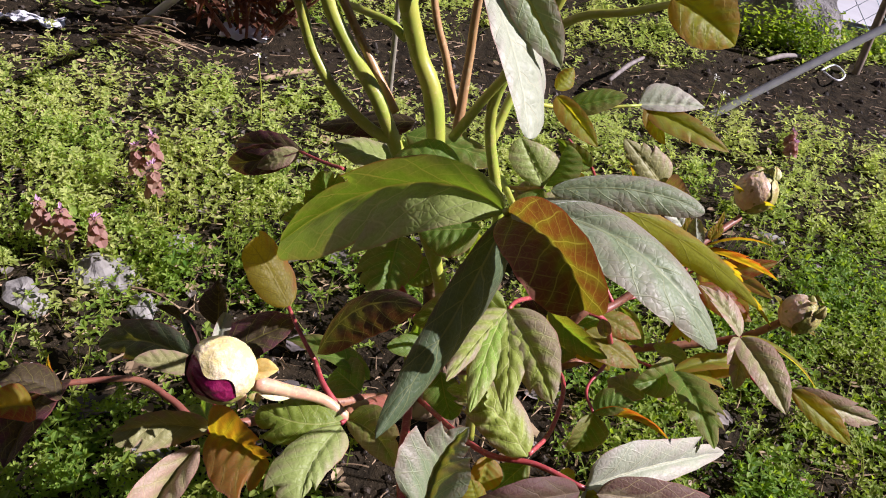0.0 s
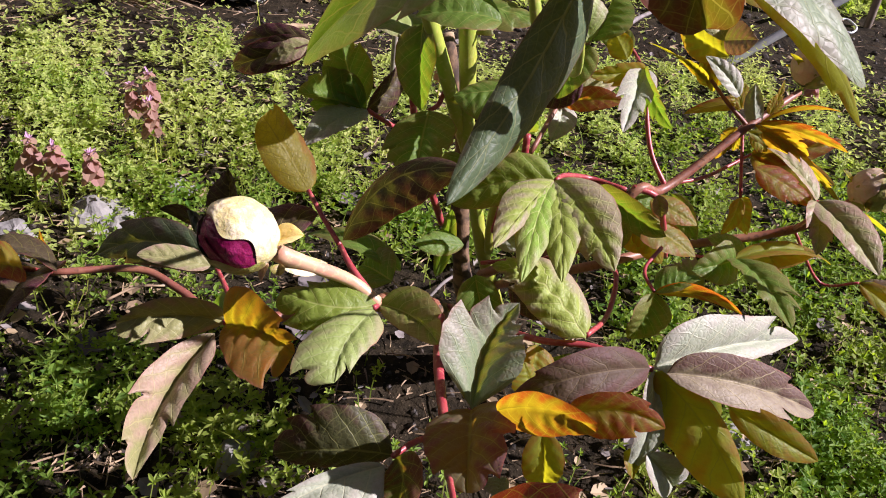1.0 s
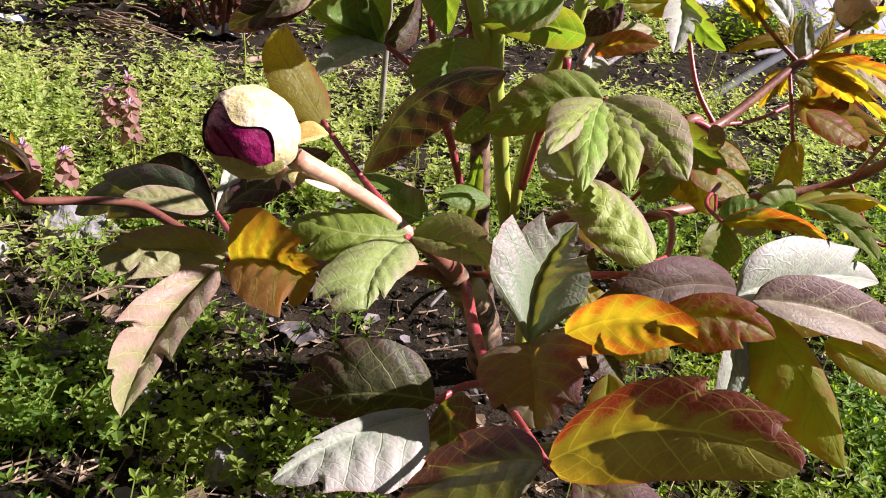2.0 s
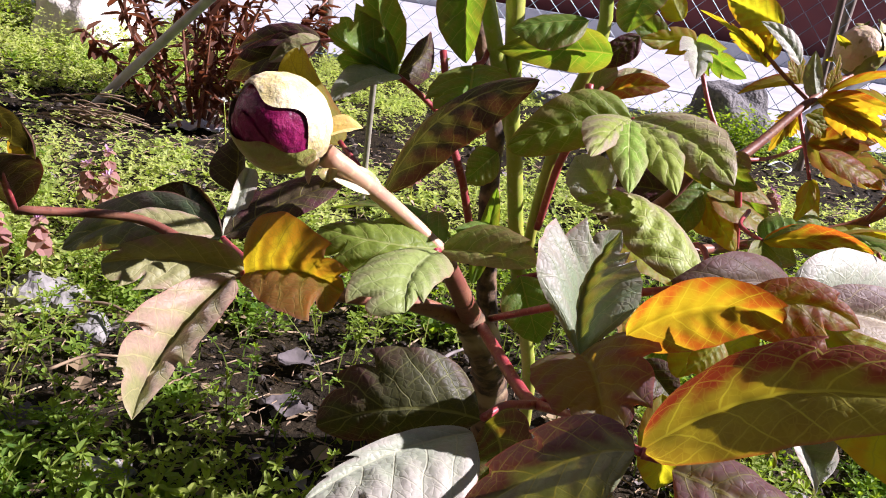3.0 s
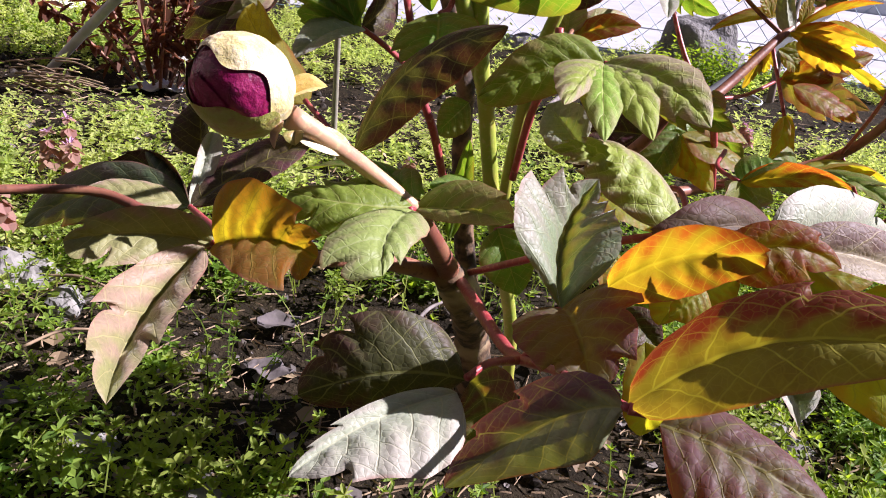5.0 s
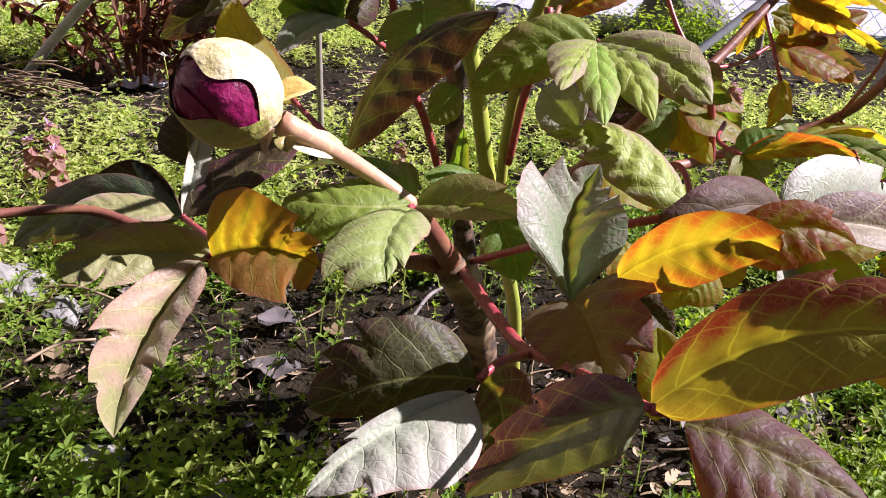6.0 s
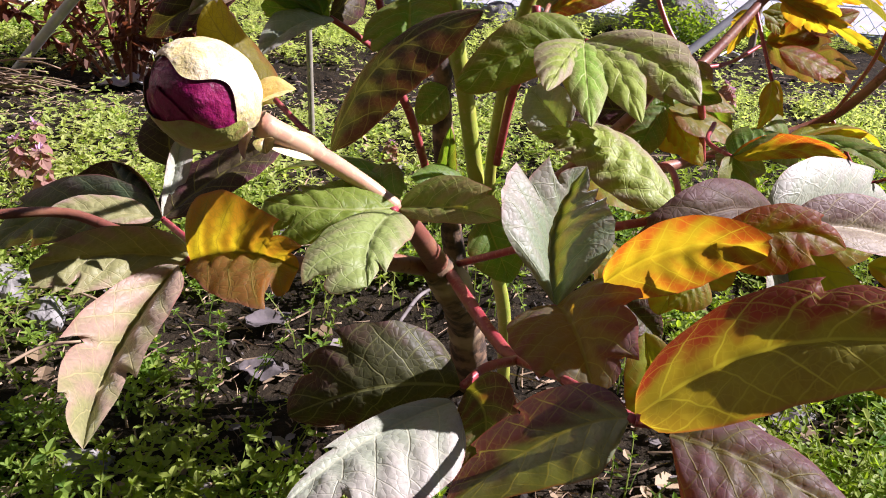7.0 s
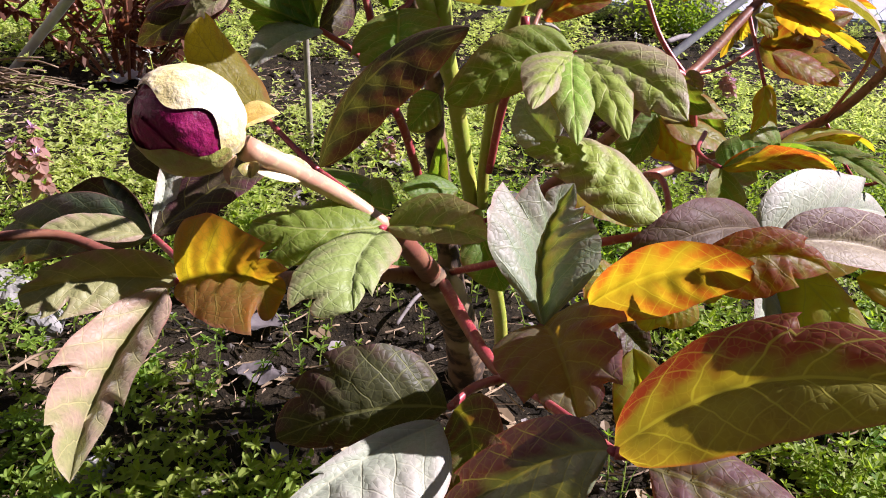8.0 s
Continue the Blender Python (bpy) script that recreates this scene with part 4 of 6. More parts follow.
# cluster M at the back
sm = stalk([(-0.055, 0.600, 0.356), (-0.071, 0.590, 0.372), (-0.085, 0.588, 0.383)], 0.0022, 0.002)
leaf4(sm, (-0.085, 0.588, 0.383), (-0.133, 0.546, 0.417), (-0.097, 0.580, 0.450), (-0.124, 0.570, 0.394), "green", 0.12, 0.05, lobe=0.3, notch=0.7, split=0.9)
leaflet(sm, (-0.085, 0.588, 0.383), (-0.132, 0.545, 0.371), (-0.126, 0.580, 0.383), "glare_pale", 0.016)
leaflet(sm, (-0.085, 0.588, 0.383), (-0.059, 0.639, 0.408), (-0.080, 0.600, 0.420), "dark", 0.016)
sm2 = stalk([(-0.097, 0.660, 0.402), (-0.120, 0.680, 0.396), (-0.150, 0.707, 0.391)], 0.002, 0.0016)
leaflet(sm2, (-0.150, 0.707, 0.391), (-0.239, 0.739, 0.350), (-0.199, 0.730, 0.390), "dark", 0.016)
leaflet(sm2, (-0.150, 0.707, 0.391), (-0.228, 0.740, 0.376), (-0.195, 0.740, 0.392), "dark", 0.014)
leaflet(sm2, (-0.150, 0.707, 0.391), (-0.195, 0.700, 0.372), (-0.178, 0.700, 0.374), "mauve", 0.010)

# cluster O, P, Q above the middle
so = stalk([(-0.020, 0.580, 0.405), (-0.025, 0.570, 0.398), (-0.032, 0.564, 0.396)], 0.0022, 0.002)
leaf4(so, (-0.032, 0.564, 0.396), (-0.040, 0.510, 0.367), (-0.066, 0.530, 0.380), (-0.011, 0.530, 0.390), "green", 0.2, 0.05, lobe=0.2)
leaflet(so, (-0.038, 0.580, 0.462), (-0.038, 0.560, 0.398), (-0.023, 0.560, 0.435), "green", 0.020, 0.3, 0.05)
leaflet(so, (0.020, 0.540, 0.479), (-0.042, 0.540, 0.481), (-0.015, 0.520, 0.473), "green", 0.022)
leaflet(so, (0.050, 0.507, 0.415), (-0.017, 0.559, 0.408), (0.018, 0.530, 0.430), "green", 0.015)
leaflet(so, (0.012, 0.550, 0.240), (0.027, 0.530, 0.192), (-0.002, 0.540, 0.208), "green", 0.020)
leaflet(so, (-0.024, 0.560, 0.228), (-0.011, 0.550, 0.311), (-0.030, 0.560, 0.267), "green", 0.008)

# top cluster that passes close over the lens
st = stalk([(0.050, 0.585, 0.457), (0.069, 0.500, 0.459), (0.053, 0.400, 0.536), (0.040, 0.322, 0.592)], 0.003, 0.0022, LIME)
sheet(st, (0.040, 0.324, 0.590), (-0.090, 0.384, 0.517), (-0.021, 0.352, 0.600), (-0.040, 0.325, 0.558), "sage", (-0.016, 0.350, 0.585), lobes=(((0.62, 0.35),), ((0.50, 0.45),)), blunt=1.7, camber=0.10)
sheet(st, (0.041, 0.330, 0.584), (-0.014, 0.234, 0.525), (0.006, 0.286, 0.553), (0.033, 0.305, 0.540), "grey", (0.019, 0.288, 0.556), blunt=1.5)
sheet(st, (0.040, 0.325, 0.588), (0.074, 0.267, 0.580), (0.073, 0.266, 0.612), (0.046, 0.266, 0.592), "olivine", (0.060, 0.284, 0.600), blunt=1.8)
sheet(st, (0.042, 0.324, 0.592), (0.139, 0.272, 0.558), (0.100, 0.308, 0.600), (0.087, 0.272, 0.591), "frost", (0.094, 0.293, 0.598), lobes=(((0.8, 0.2),), ((0.75, 0.2),)), blunt=1.6)
sheet(st, (0.060, 0.324, 0.604), (0.133, 0.318, 0.601), (0.106, 0.328, 0.612), (0.099, 0.316, 0.600), "frost", (0.098, 0.322, 0.609), blunt=1.8)
sheet(st, (0.072, 0.322, 0.606), (0.218, 0.400, 0.476), (0.146, 0.352, 0.562), (0.130, 0.343, 0.555), "yellow", (0.140, 0.346, 0.562), lobes=(((0.75, 0.3),), ((0.8, 0.3),)), blunt=1.4)
leaf4(st, (0.019, 0.358, 0.697), (0.045, 0.308, 0.640), (0.031, 0.317, 0.668), (0.054, 0.350, 0.649), "glare_pale", 0.2, 0.06)
leaflet(st, (0.032, 0.358, 0.698), (0.059, 0.341, 0.659), (0.056, 0.349, 0.677), "frost", 0.010)
leaflet(peony, (0.130, 0.450, 0.660), (0.169, 0.440, 0.636), (0.169, 0.450, 0.656), "yellow", 0.018)

# right-hand side clusters
stem("branch", [(0.02, 0.60, 0.20), (0.07, 0.56, 0.26), (0.111, 0.530, 0.313), (0.138, 0.530, 0.350), (0.169, 0.560, 0.333), (0.240, 0.600, 0.372), (0.293, 0.640, 0.387)], (0.005, 0.0048, 0.0044, 0.0042, 0.004, 0.0034, 0.003), BROWN, peony, 10, 6, 0.06)
stem("branch", [(0.03, 0.63, 0.16), (0.117, 0.550, 0.255), (0.195, 0.581, 0.256), (0.301, 0.583, 0.279), (0.341, 0.559, 0.338)], (0.005, 0.0045, 0.0042, 0.004, 0.0035), BROWN, peony, 10, 6, 0.06)
sr = stalk([(0.169, 0.560, 0.333), (0.154, 0.580, 0.362), (0.149, 0.621, 0.412)], 0.0022, 0.0018)
leaflet(sr, (0.149, 0.621, 0.412), (0.119, 0.537, 0.396), (0.147, 0.570, 0.401), "glare_pale", 0.0136, 0.3, 0.06, 0.4)
leaflet(sr, (0.149, 0.621, 0.412), (0.158, 0.543, 0.397), (0.155, 0.580, 0.412), "green", 0.0119, 0.3, 0.06, 0.4)
leaflet(sr, (0.149, 0.621, 0.412), (0.097, 0.600, 0.415), (0.121, 0.610, 0.423), "yellow", 0.0102, 0.3, 0.06, 0.3)
leaflet(sr, (0.127, 0.600, 0.429), (0.113, 0.600, 0.452), (0.132, 0.600, 0.441), "yellow", 0.0102)
sq = stalk([(0.240, 0.600, 0.372), (0.221, 0.610, 0.389), (0.206, 0.620, 0.405)], 0.002, 0.0016, BROWN)
leaflet(sq, (0.207, 0.620, 0.400), (0.147, 0.620, 0.436), (0.174, 0.610, 0.426), "yellow", 0.0085, 0.3, 0.05, 0.35, split=0.72)
leaflet(sq, (0.210, 0.620, 0.394), (0.199, 0.630, 0.446), (0.217, 0.620, 0.418), "yellow", 0.0119, 0.3, 0.05, 0.4, split=0.72)
leaflet(sq, (0.234, 0.610, 0.383), (0.218, 0.620, 0.420), (0.245, 0.620, 0.398), "yellow", 0.0102, 0.3, 0.05, 0.4, split=0.72)
leaflet(sq, (0.258, 0.620, 0.383), (0.189, 0.620, 0.372), (0.220, 0.630, 0.382), "orange", 0.0076)
leaflet(sq, (0.259, 0.610, 0.378), (0.268, 0.620, 0.407), (0.280, 0.620, 0.390), "yellow", 0.0085, 0.3, 0.05, 0.4, split=0.72)
leaflet(sq, (0.249, 0.600, 0.375), (0.304, 0.580, 0.398), (0.269, 0.580, 0.396), "orange", 0.0068)
leaflet(sq, (0.245, 0.600, 0.374), (0.315, 0.550, 0.327), (0.276, 0.570, 0.364), "yellow", 0.0136, 0.3, 0.06, 0.4, split=0.72)
leaflet(sq, (0.249, 0.600, 0.375), (0.316, 0.570, 0.366), (0.278, 0.580, 0.380), "orange", 0.0102, 0.3, 0.06, 0.3)
leaflet(sq, (0.244, 0.620, 0.361), (0.231, 0.630, 0.323), (0.232, 0.630, 0.350), "yellow", 0.0102, 0.3, 0.06, 0.4, split=0.72)
leaflet(sq, (0.250, 0.620, 0.357), (0.296, 0.630, 0.335), (0.286, 0.630, 0.351), "yellow", 0.0119, 0.3, 0.06, 0.4, split=0.72)
sp = stalk([(0.233, 0.600, 0.367), (0.243, 0.616, 0.359), (0.242, 0.578, 0.314)], 0.0018, 0.0015)
leaflet(sp, (0.242, 0.578, 0.314), (0.231, 0.570, 0.279), (0.219, 0.570, 0.300), "yellow", 0.008)
leaflet(sp, (0.242, 0.578, 0.314), (0.259, 0.580, 0.273), (0.261, 0.580, 0.293), "yellow", 0.010)
sj2 = stalk([(0.176, 0.570, 0.331), (0.213, 0.590, 0.328), (0.260, 0.624, 0.332)], 0.0018, 0.0014)
leaflet(sj2, (0.260, 0.624, 0.332), (0.309, 0.582, 0.307), (0.287, 0.600, 0.337), "mauve", 0.018, 0.4, 0.06, 0.4, teeth=0.06)
leaflet(sj2, (0.260, 0.624, 0.332), (0.344, 0.620, 0.304), (0.303, 0.620, 0.341), "mauve", 0.012)
leaflet(sj2, (0.260, 0.624, 0.332), (0.335, 0.620, 0.351), (0.302, 0.630, 0.370), "orange", 0.012)
sk2 = stalk([(0.301, 0.583, 0.279), (0.276, 0.520, 0.335), (0.256, 0.483, 0.373)], 0.0016, 0.0014)
leaflet(sk2, (0.256, 0.483, 0.373), (0.278, 0.416, 0.358), (0.279, 0.460, 0.369), "mauve", 0.016, 0.3, 0.08)
leaflet(sk2, (0.256, 0.483, 0.373), (0.245, 0.440, 0.356), (0.234, 0.460, 0.367), "mauve", 0.012, 0.3, 0.08, 0.3)
leaflet(sk2, (0.256, 0.483, 0.373), (0.224, 0.520, 0.396), (0.260, 0.520, 0.377), "mauve", 0.014, 0.3, 0.08, 0.3)
leaflet(sk2, (0.256, 0.483, 0.373), (0.321, 0.460, 0.342), (0.294, 0.480, 0.352), "yellow", 0.010)
sk3 = stalk([(0.301, 0.583, 0.279), (0.341, 0.580, 0.221), (0.365, 0.560, 0.237)], 0.0016, 0.0014)
leaflet(sk3, (0.365, 0.560, 0.237), (0.429, 0.530, 0.194), (0.391, 0.530, 0.197), "yellow", 0.012)
leaflet(sk3, (0.365, 0.560, 0.237), (0.469, 0.560, 0.197), (0.419, 0.570, 0.239), "mauve", 0.014, 0.3, 0.08, 0.3)
sl2 = stalk([(0.195, 0.581, 0.256), (0.210, 0.550, 0.269), (0.231, 0.528, 0.284)], 0.0016, 0.0014)
leaflet(sl2, (0.231, 0.528, 0.284), (0.243, 0.431, 0.294), (0.264, 0.500, 0.283), "green", 0.020, 0.25, 0.08, 0.4, teeth=0.06)
leaflet(sl2, (0.231, 0.528, 0.284), (0.186, 0.500, 0.292), (0.206, 0.520, 0.298), "green", 0.018)
leaflet(sl2, (0.231, 0.528, 0.284), (0.294, 0.550, 0.241), (0.276, 0.560, 0.253), "yellow", 0.012)
leaflet(sl2, (0.231, 0.528, 0.284), (0.333, 0.560, 0.257), (0.303, 0.580, 0.260), "yellow", 0.012)
sm3 = stalk([(0.157, 0.500, 0.314), (0.138, 0.470, 0.314), (0.141, 0.445, 0.313)], 0.0016, 0.0014)
leaflet(sm3, (0.141, 0.445, 0.313), (0.198, 0.420, 0.316), (0.169, 0.430, 0.321), "orange", 0.010)
leaflet(sm3, (0.141, 0.445, 0.313), (0.174, 0.450, 0.323), (0.155, 0.470, 0.314), "green", 0.016, 0.3, 0.08, 0.3)
leaflet(sm3, (0.141, 0.445, 0.313), (0.124, 0.430, 0.280), (0.147, 0.440, 0.277), "green", 0.020)
leaflet(si, (0.103, 0.520, 0.357), (0.155, 0.490, 0.332), (0.141, 0.500, 0.351), "green", 0.014, 0.3, 0.08, 0.3)
st2 = stalk([(0.133, 0.530, 0.351), (0.154, 0.530, 0.342), (0.168, 0.540, 0.308), (0.181, 0.555, 0.264)], 0.0028, 0.0026)
leaflet(st2, (0.151, 0.520, 0.351), (0.158, 0.520, 0.330), (0.163, 0.520, 0.338), "mauve", 0.006)
ss = stalk([(0.153, 0.640, 0.403), (0.153, 0.697, 0.399), (0.126, 0.700, 0.428)], 0.0018, 0.0014)
leaflet(ss, (0.153, 0.697, 0.399), (0.115, 0.700, 0.428), (0.139, 0.700, 0.428), "green", 0.012)
leaflet(ss, (0.216, 0.620, 0.426), (0.176, 0.640, 0.444), (0.199, 0.630, 0.446), "yellow", 0.014)
leaflet(ss, (0.226, 0.600, 0.400), (0.193, 0.610, 0.430), (0.214, 0.610, 0.421), "glare_pale", 0.009)
leaflet(ss, (0.248, 0.600, 0.370), (0.236, 0.600, 0.411), (0.252, 0.600, 0.391), "glare_pale", 0.008)
sw = stalk([(0.057, 0.600, 0.340), (0.081, 0.640, 0.365), (0.090, 0.660, 0.367)], 0.0024, 0.0018, BROWN)
leaflet(sw, (0.085, 0.660, 0.364), (0.092, 0.680, 0.392), (0.100, 0.670, 0.380), "mauve", 0.014)
leaflet(sw, (0.091, 0.660, 0.361), (0.141, 0.640, 0.373), (0.115, 0.660, 0.376), "orange", 0.012)
leaflet(sw, (0.091, 0.660, 0.361), (0.144, 0.680, 0.374), (0.118, 0.690, 0.383), "mauve", 0.012)
leaflet(sw, (0.091, 0.660, 0.358), (0.076, 0.620, 0.341), (0.058, 0.640, 0.359), "glare_pale", 0.014)


# crown above the view: unseen leaves added to shade the ground below
unseen_crown_rng = random.Random(31)
for hub, n in (((-0.06, 0.64, 0.80), 3), ((-0.12, 0.62, 0.74), 3), ((-0.17, 0.62, 0.70), 3), ((-0.01, 0.62, 0.74), 3), ((0.05, 0.60, 0.74), 3), ((0.15, 0.68, 0.74), 3)):
    hub = Vector(hub)
    sc2 = stalk([hub - Vector((0.02, 0.0, 0.05)), hub - Vector((0.005, 0, 0.02)), hub], 0.0022, 0.0016, LIME)
    for i in range(n):
        a = 6.283 * (i + unseen_crown_rng.random() * 0.6) / n
        tip = hub + Vector((math.cos(a), 0.8 * math.sin(a), 0)) * unseen_crown_rng.uniform(0.07, 0.10) + Vector((0, 0, unseen_crown_rng.uniform(-0.03, 0.04)))
        tip.z = max(tip.z, 0.83 - 0.35 * tip.y)
        leaflet(sc2, hub, tip, hub + Vector((-math.sin(a), math.cos(a), unseen_crown_rng.uniform(-0.3, 0.3))), unseen_crown_rng.choice(("green", "sage", "mauve", "yellow")), unseen_crown_rng.uniform(0.016, 0.024), 0.2, 0.08)

# leaves deeper in the bush
sx = stalk([(-0.005, 0.600, 0.473), (-0.020, 0.600, 0.455), (-0.028, 0.600, 0.443)], 0.0022, 0.0016, LIME)
leaf4(sx, (-0.028, 0.600, 0.443), (-0.095, 0.600, 0.464), (-0.059, 0.620, 0.459), (-0.062, 0.580, 0.451), "sage")
leaf4(sx, (-0.031, 0.610, 0.471), (0.053, 0.590, 0.463), (0.009, 0.620, 0.476), (0.006, 0.580, 0.454), "green", lobe=0.2)
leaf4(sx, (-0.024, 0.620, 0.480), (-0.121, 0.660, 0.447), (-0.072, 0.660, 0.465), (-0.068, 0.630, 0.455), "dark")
leaf4(sx, (0.038, 0.530, 0.433), (-0.013, 0.530, 0.426), (0.014, 0.540, 0.435), (0.011, 0.510, 0.416), "green")
sy = stalk([(0.050, 0.570, 0.450), (0.074, 0.565, 0.452), (0.088, 0.560, 0.458)], 0.002, 0.0016, TAN)
leaf4(sy, (0.088, 0.560, 0.458), (0.066, 0.570, 0.498), (0.058, 0.560, 0.481), (0.097, 0.570, 0.483), "sage", 0.35)
leaf4(sy, (0.090, 0.560, 0.459), (0.106, 0.580, 0.489), (0.098, 0.570, 0.475), (0.118, 0.560, 0.477), "green", 0.35)
leaf4(sy, (0.088, 0.560, 0.456), (0.064, 0.530, 0.426), (0.061, 0.550, 0.441), (0.087, 0.530, 0.445), "green")
sz = stalk([(0.058, 0.620, 0.510), (0.111, 0.660, 0.482), (0.185, 0.680, 0.480)], 0.0022, 0.0015, LIME)
leaf4(sz, (0.111, 0.660, 0.480), (0.166, 0.660, 0.498), (0.136, 0.670, 0.498), (0.141, 0.650, 0.484), "green")
leaf4(sz, (0.099, 0.640, 0.503), (0.135, 0.600, 0.477), (0.123, 0.620, 0.499), (0.106, 0.610, 0.489), "yellow")
leaf4(sz, (0.098, 0.640, 0.509), (0.113, 0.660, 0.522), (0.101, 0.660, 0.516), (0.114, 0.650, 0.510), "yellow")
leaf4(sz, (0.182, 0.680, 0.480), (0.245, 0.680, 0.482), (0.205, 0.700, 0.495), (0.212, 0.670, 0.480), "glare_pale")
leaf4(sz, (0.188, 0.680, 0.478), (0.268, 0.650, 0.452), (0.231, 0.670, 0.477), (0.217, 0.650, 0.464), "yellow", lobe=0.2)
leaf4(sz, (0.190, 0.680, 0.481), (0.210, 0.660, 0.451), (0.204, 0.670, 0.470), (0.190, 0.660, 0.465), "yellow")
leaf4(sz, (0.188, 0.560, 0.463), (0.150, 0.570, 0.503), (0.157, 0.560, 0.483), (0.193, 0.570, 0.482), "mauve", lobe=0.3)
leaf4(sz, (0.187, 0.560, 0.463), (0.204, 0.540, 0.472), (0.194, 0.560, 0.478), (0.192, 0.540, 0.460), "mauve")
leaf4(sb, (-0.194, 0.520, 0.312), (-0.194, 0.540, 0.352), (-0.213, 0.530, 0.324), (-0.190, 0.540, 0.317), "dark", 0.3)
sv = stalk([(0.020, 0.600, 0.215), (0.103, 0.570, 0.254), (0.137, 0.560, 0.301)], 0.0022, 0.0016)
leaf4(sv, (0.137, 0.560, 0.303), (0.161, 0.540, 0.279), (0.153, 0.550, 0.302), (0.137, 0.540, 0.285), "yellow")
leaf4(sv, (0.181, 0.580, 0.315), (0.211, 0.570, 0.272), (0.202, 0.570, 0.304), (0.181, 0.570, 0.292), "green")
leaf4(sv, (0.135, 0.560, 0.301), (0.184, 0.580, 0.310), (0.156, 0.580, 0.316), (0.159, 0.560, 0.302), "green")
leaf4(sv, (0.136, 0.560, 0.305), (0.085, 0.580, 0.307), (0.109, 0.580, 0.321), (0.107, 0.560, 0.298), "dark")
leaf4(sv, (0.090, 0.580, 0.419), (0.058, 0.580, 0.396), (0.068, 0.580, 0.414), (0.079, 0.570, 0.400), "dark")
leaf4(sv, (0.254, 0.560, 0.266), (0.312, 0.550, 0.276), (0.281, 0.560, 0.281), (0.276, 0.540, 0.265), "yellow")
leaf4(sv, (0.254, 0.560, 0.267), (0.220, 0.570, 0.275), (0.237, 0.570, 0.281), (0.236, 0.560, 0.265), "sage")
leaf4(sv, (0.200, 0.500, 0.275), (0.166, 0.510, 0.288), (0.193, 0.520, 0.288), (0.173, 0.500, 0.276), "mauve", lobe=0.3, teeth=0.08)
leaf4(sv, (0.145, 0.545, 0.312), (0.198, 0.530, 0.283), (0.181, 0.550, 0.303), (0.159, 0.520, 0.297), "olive", 0.3)
leaf4(sv, (0.144, 0.550, 0.312), (0.116, 0.530, 0.284), (0.115, 0.550, 0.303), (0.135, 0.530, 0.291), "green", 0.3)
leaf4(sv, (0.158, 0.560, 0.320), (0.200, 0.550, 0.302), (0.186, 0.565, 0.317), (0.171, 0.545, 0.308), "olive", 0.3)
leaf4(sv, (0.257, 0.600, 0.332), (0.311, 0.580, 0.306), (0.291, 0.600, 0.326), (0.274, 0.580, 0.314), "orange", 0.25, lobe=0.2)
leaf4(sv, (0.148, 0.550, 0.303), (0.174, 0.540, 0.267), (0.171, 0.550, 0.290), (0.151, 0.540, 0.280), "yellow", 0.35)
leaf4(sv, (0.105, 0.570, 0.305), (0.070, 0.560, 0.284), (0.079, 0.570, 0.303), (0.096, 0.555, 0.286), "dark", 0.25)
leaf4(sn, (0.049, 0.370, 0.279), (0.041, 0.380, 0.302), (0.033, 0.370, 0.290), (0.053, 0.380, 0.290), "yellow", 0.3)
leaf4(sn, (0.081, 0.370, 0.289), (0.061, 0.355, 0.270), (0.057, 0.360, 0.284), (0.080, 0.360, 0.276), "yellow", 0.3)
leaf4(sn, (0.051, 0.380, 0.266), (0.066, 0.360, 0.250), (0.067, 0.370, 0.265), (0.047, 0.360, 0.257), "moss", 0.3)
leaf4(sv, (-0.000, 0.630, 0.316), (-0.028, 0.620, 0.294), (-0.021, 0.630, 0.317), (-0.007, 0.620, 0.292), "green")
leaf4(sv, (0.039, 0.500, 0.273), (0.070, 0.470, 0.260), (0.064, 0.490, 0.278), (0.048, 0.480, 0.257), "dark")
leaf4(sv, (0.001, 0.560, 0.266), (-0.041, 0.540, 0.281), (-0.022, 0.560, 0.281), (-0.023, 0.540, 0.268), "green")
leaf4(sv, (0.113, 0.420, 0.247), (0.127, 0.400, 0.274), (0.126, 0.420, 0.271), (0.125, 0.400, 0.251), "yellow")
leaf4(sv, (0.094, 0.440, 0.252), (0.065, 0.420, 0.231), (0.059, 0.430, 0.245), (0.086, 0.420, 0.235), "green")
leaf4(sv, (0.164, 0.420, 0.264), (0.213, 0.400, 0.263), (0.192, 0.420, 0.270), (0.184, 0.400, 0.255), "yellow")
leaf4(sv, (0.035, 0.360, 0.201), (0.028, 0.360, 0.177), (0.016, 0.360, 0.194), (0.037, 0.360, 0.185), "glare_pale")


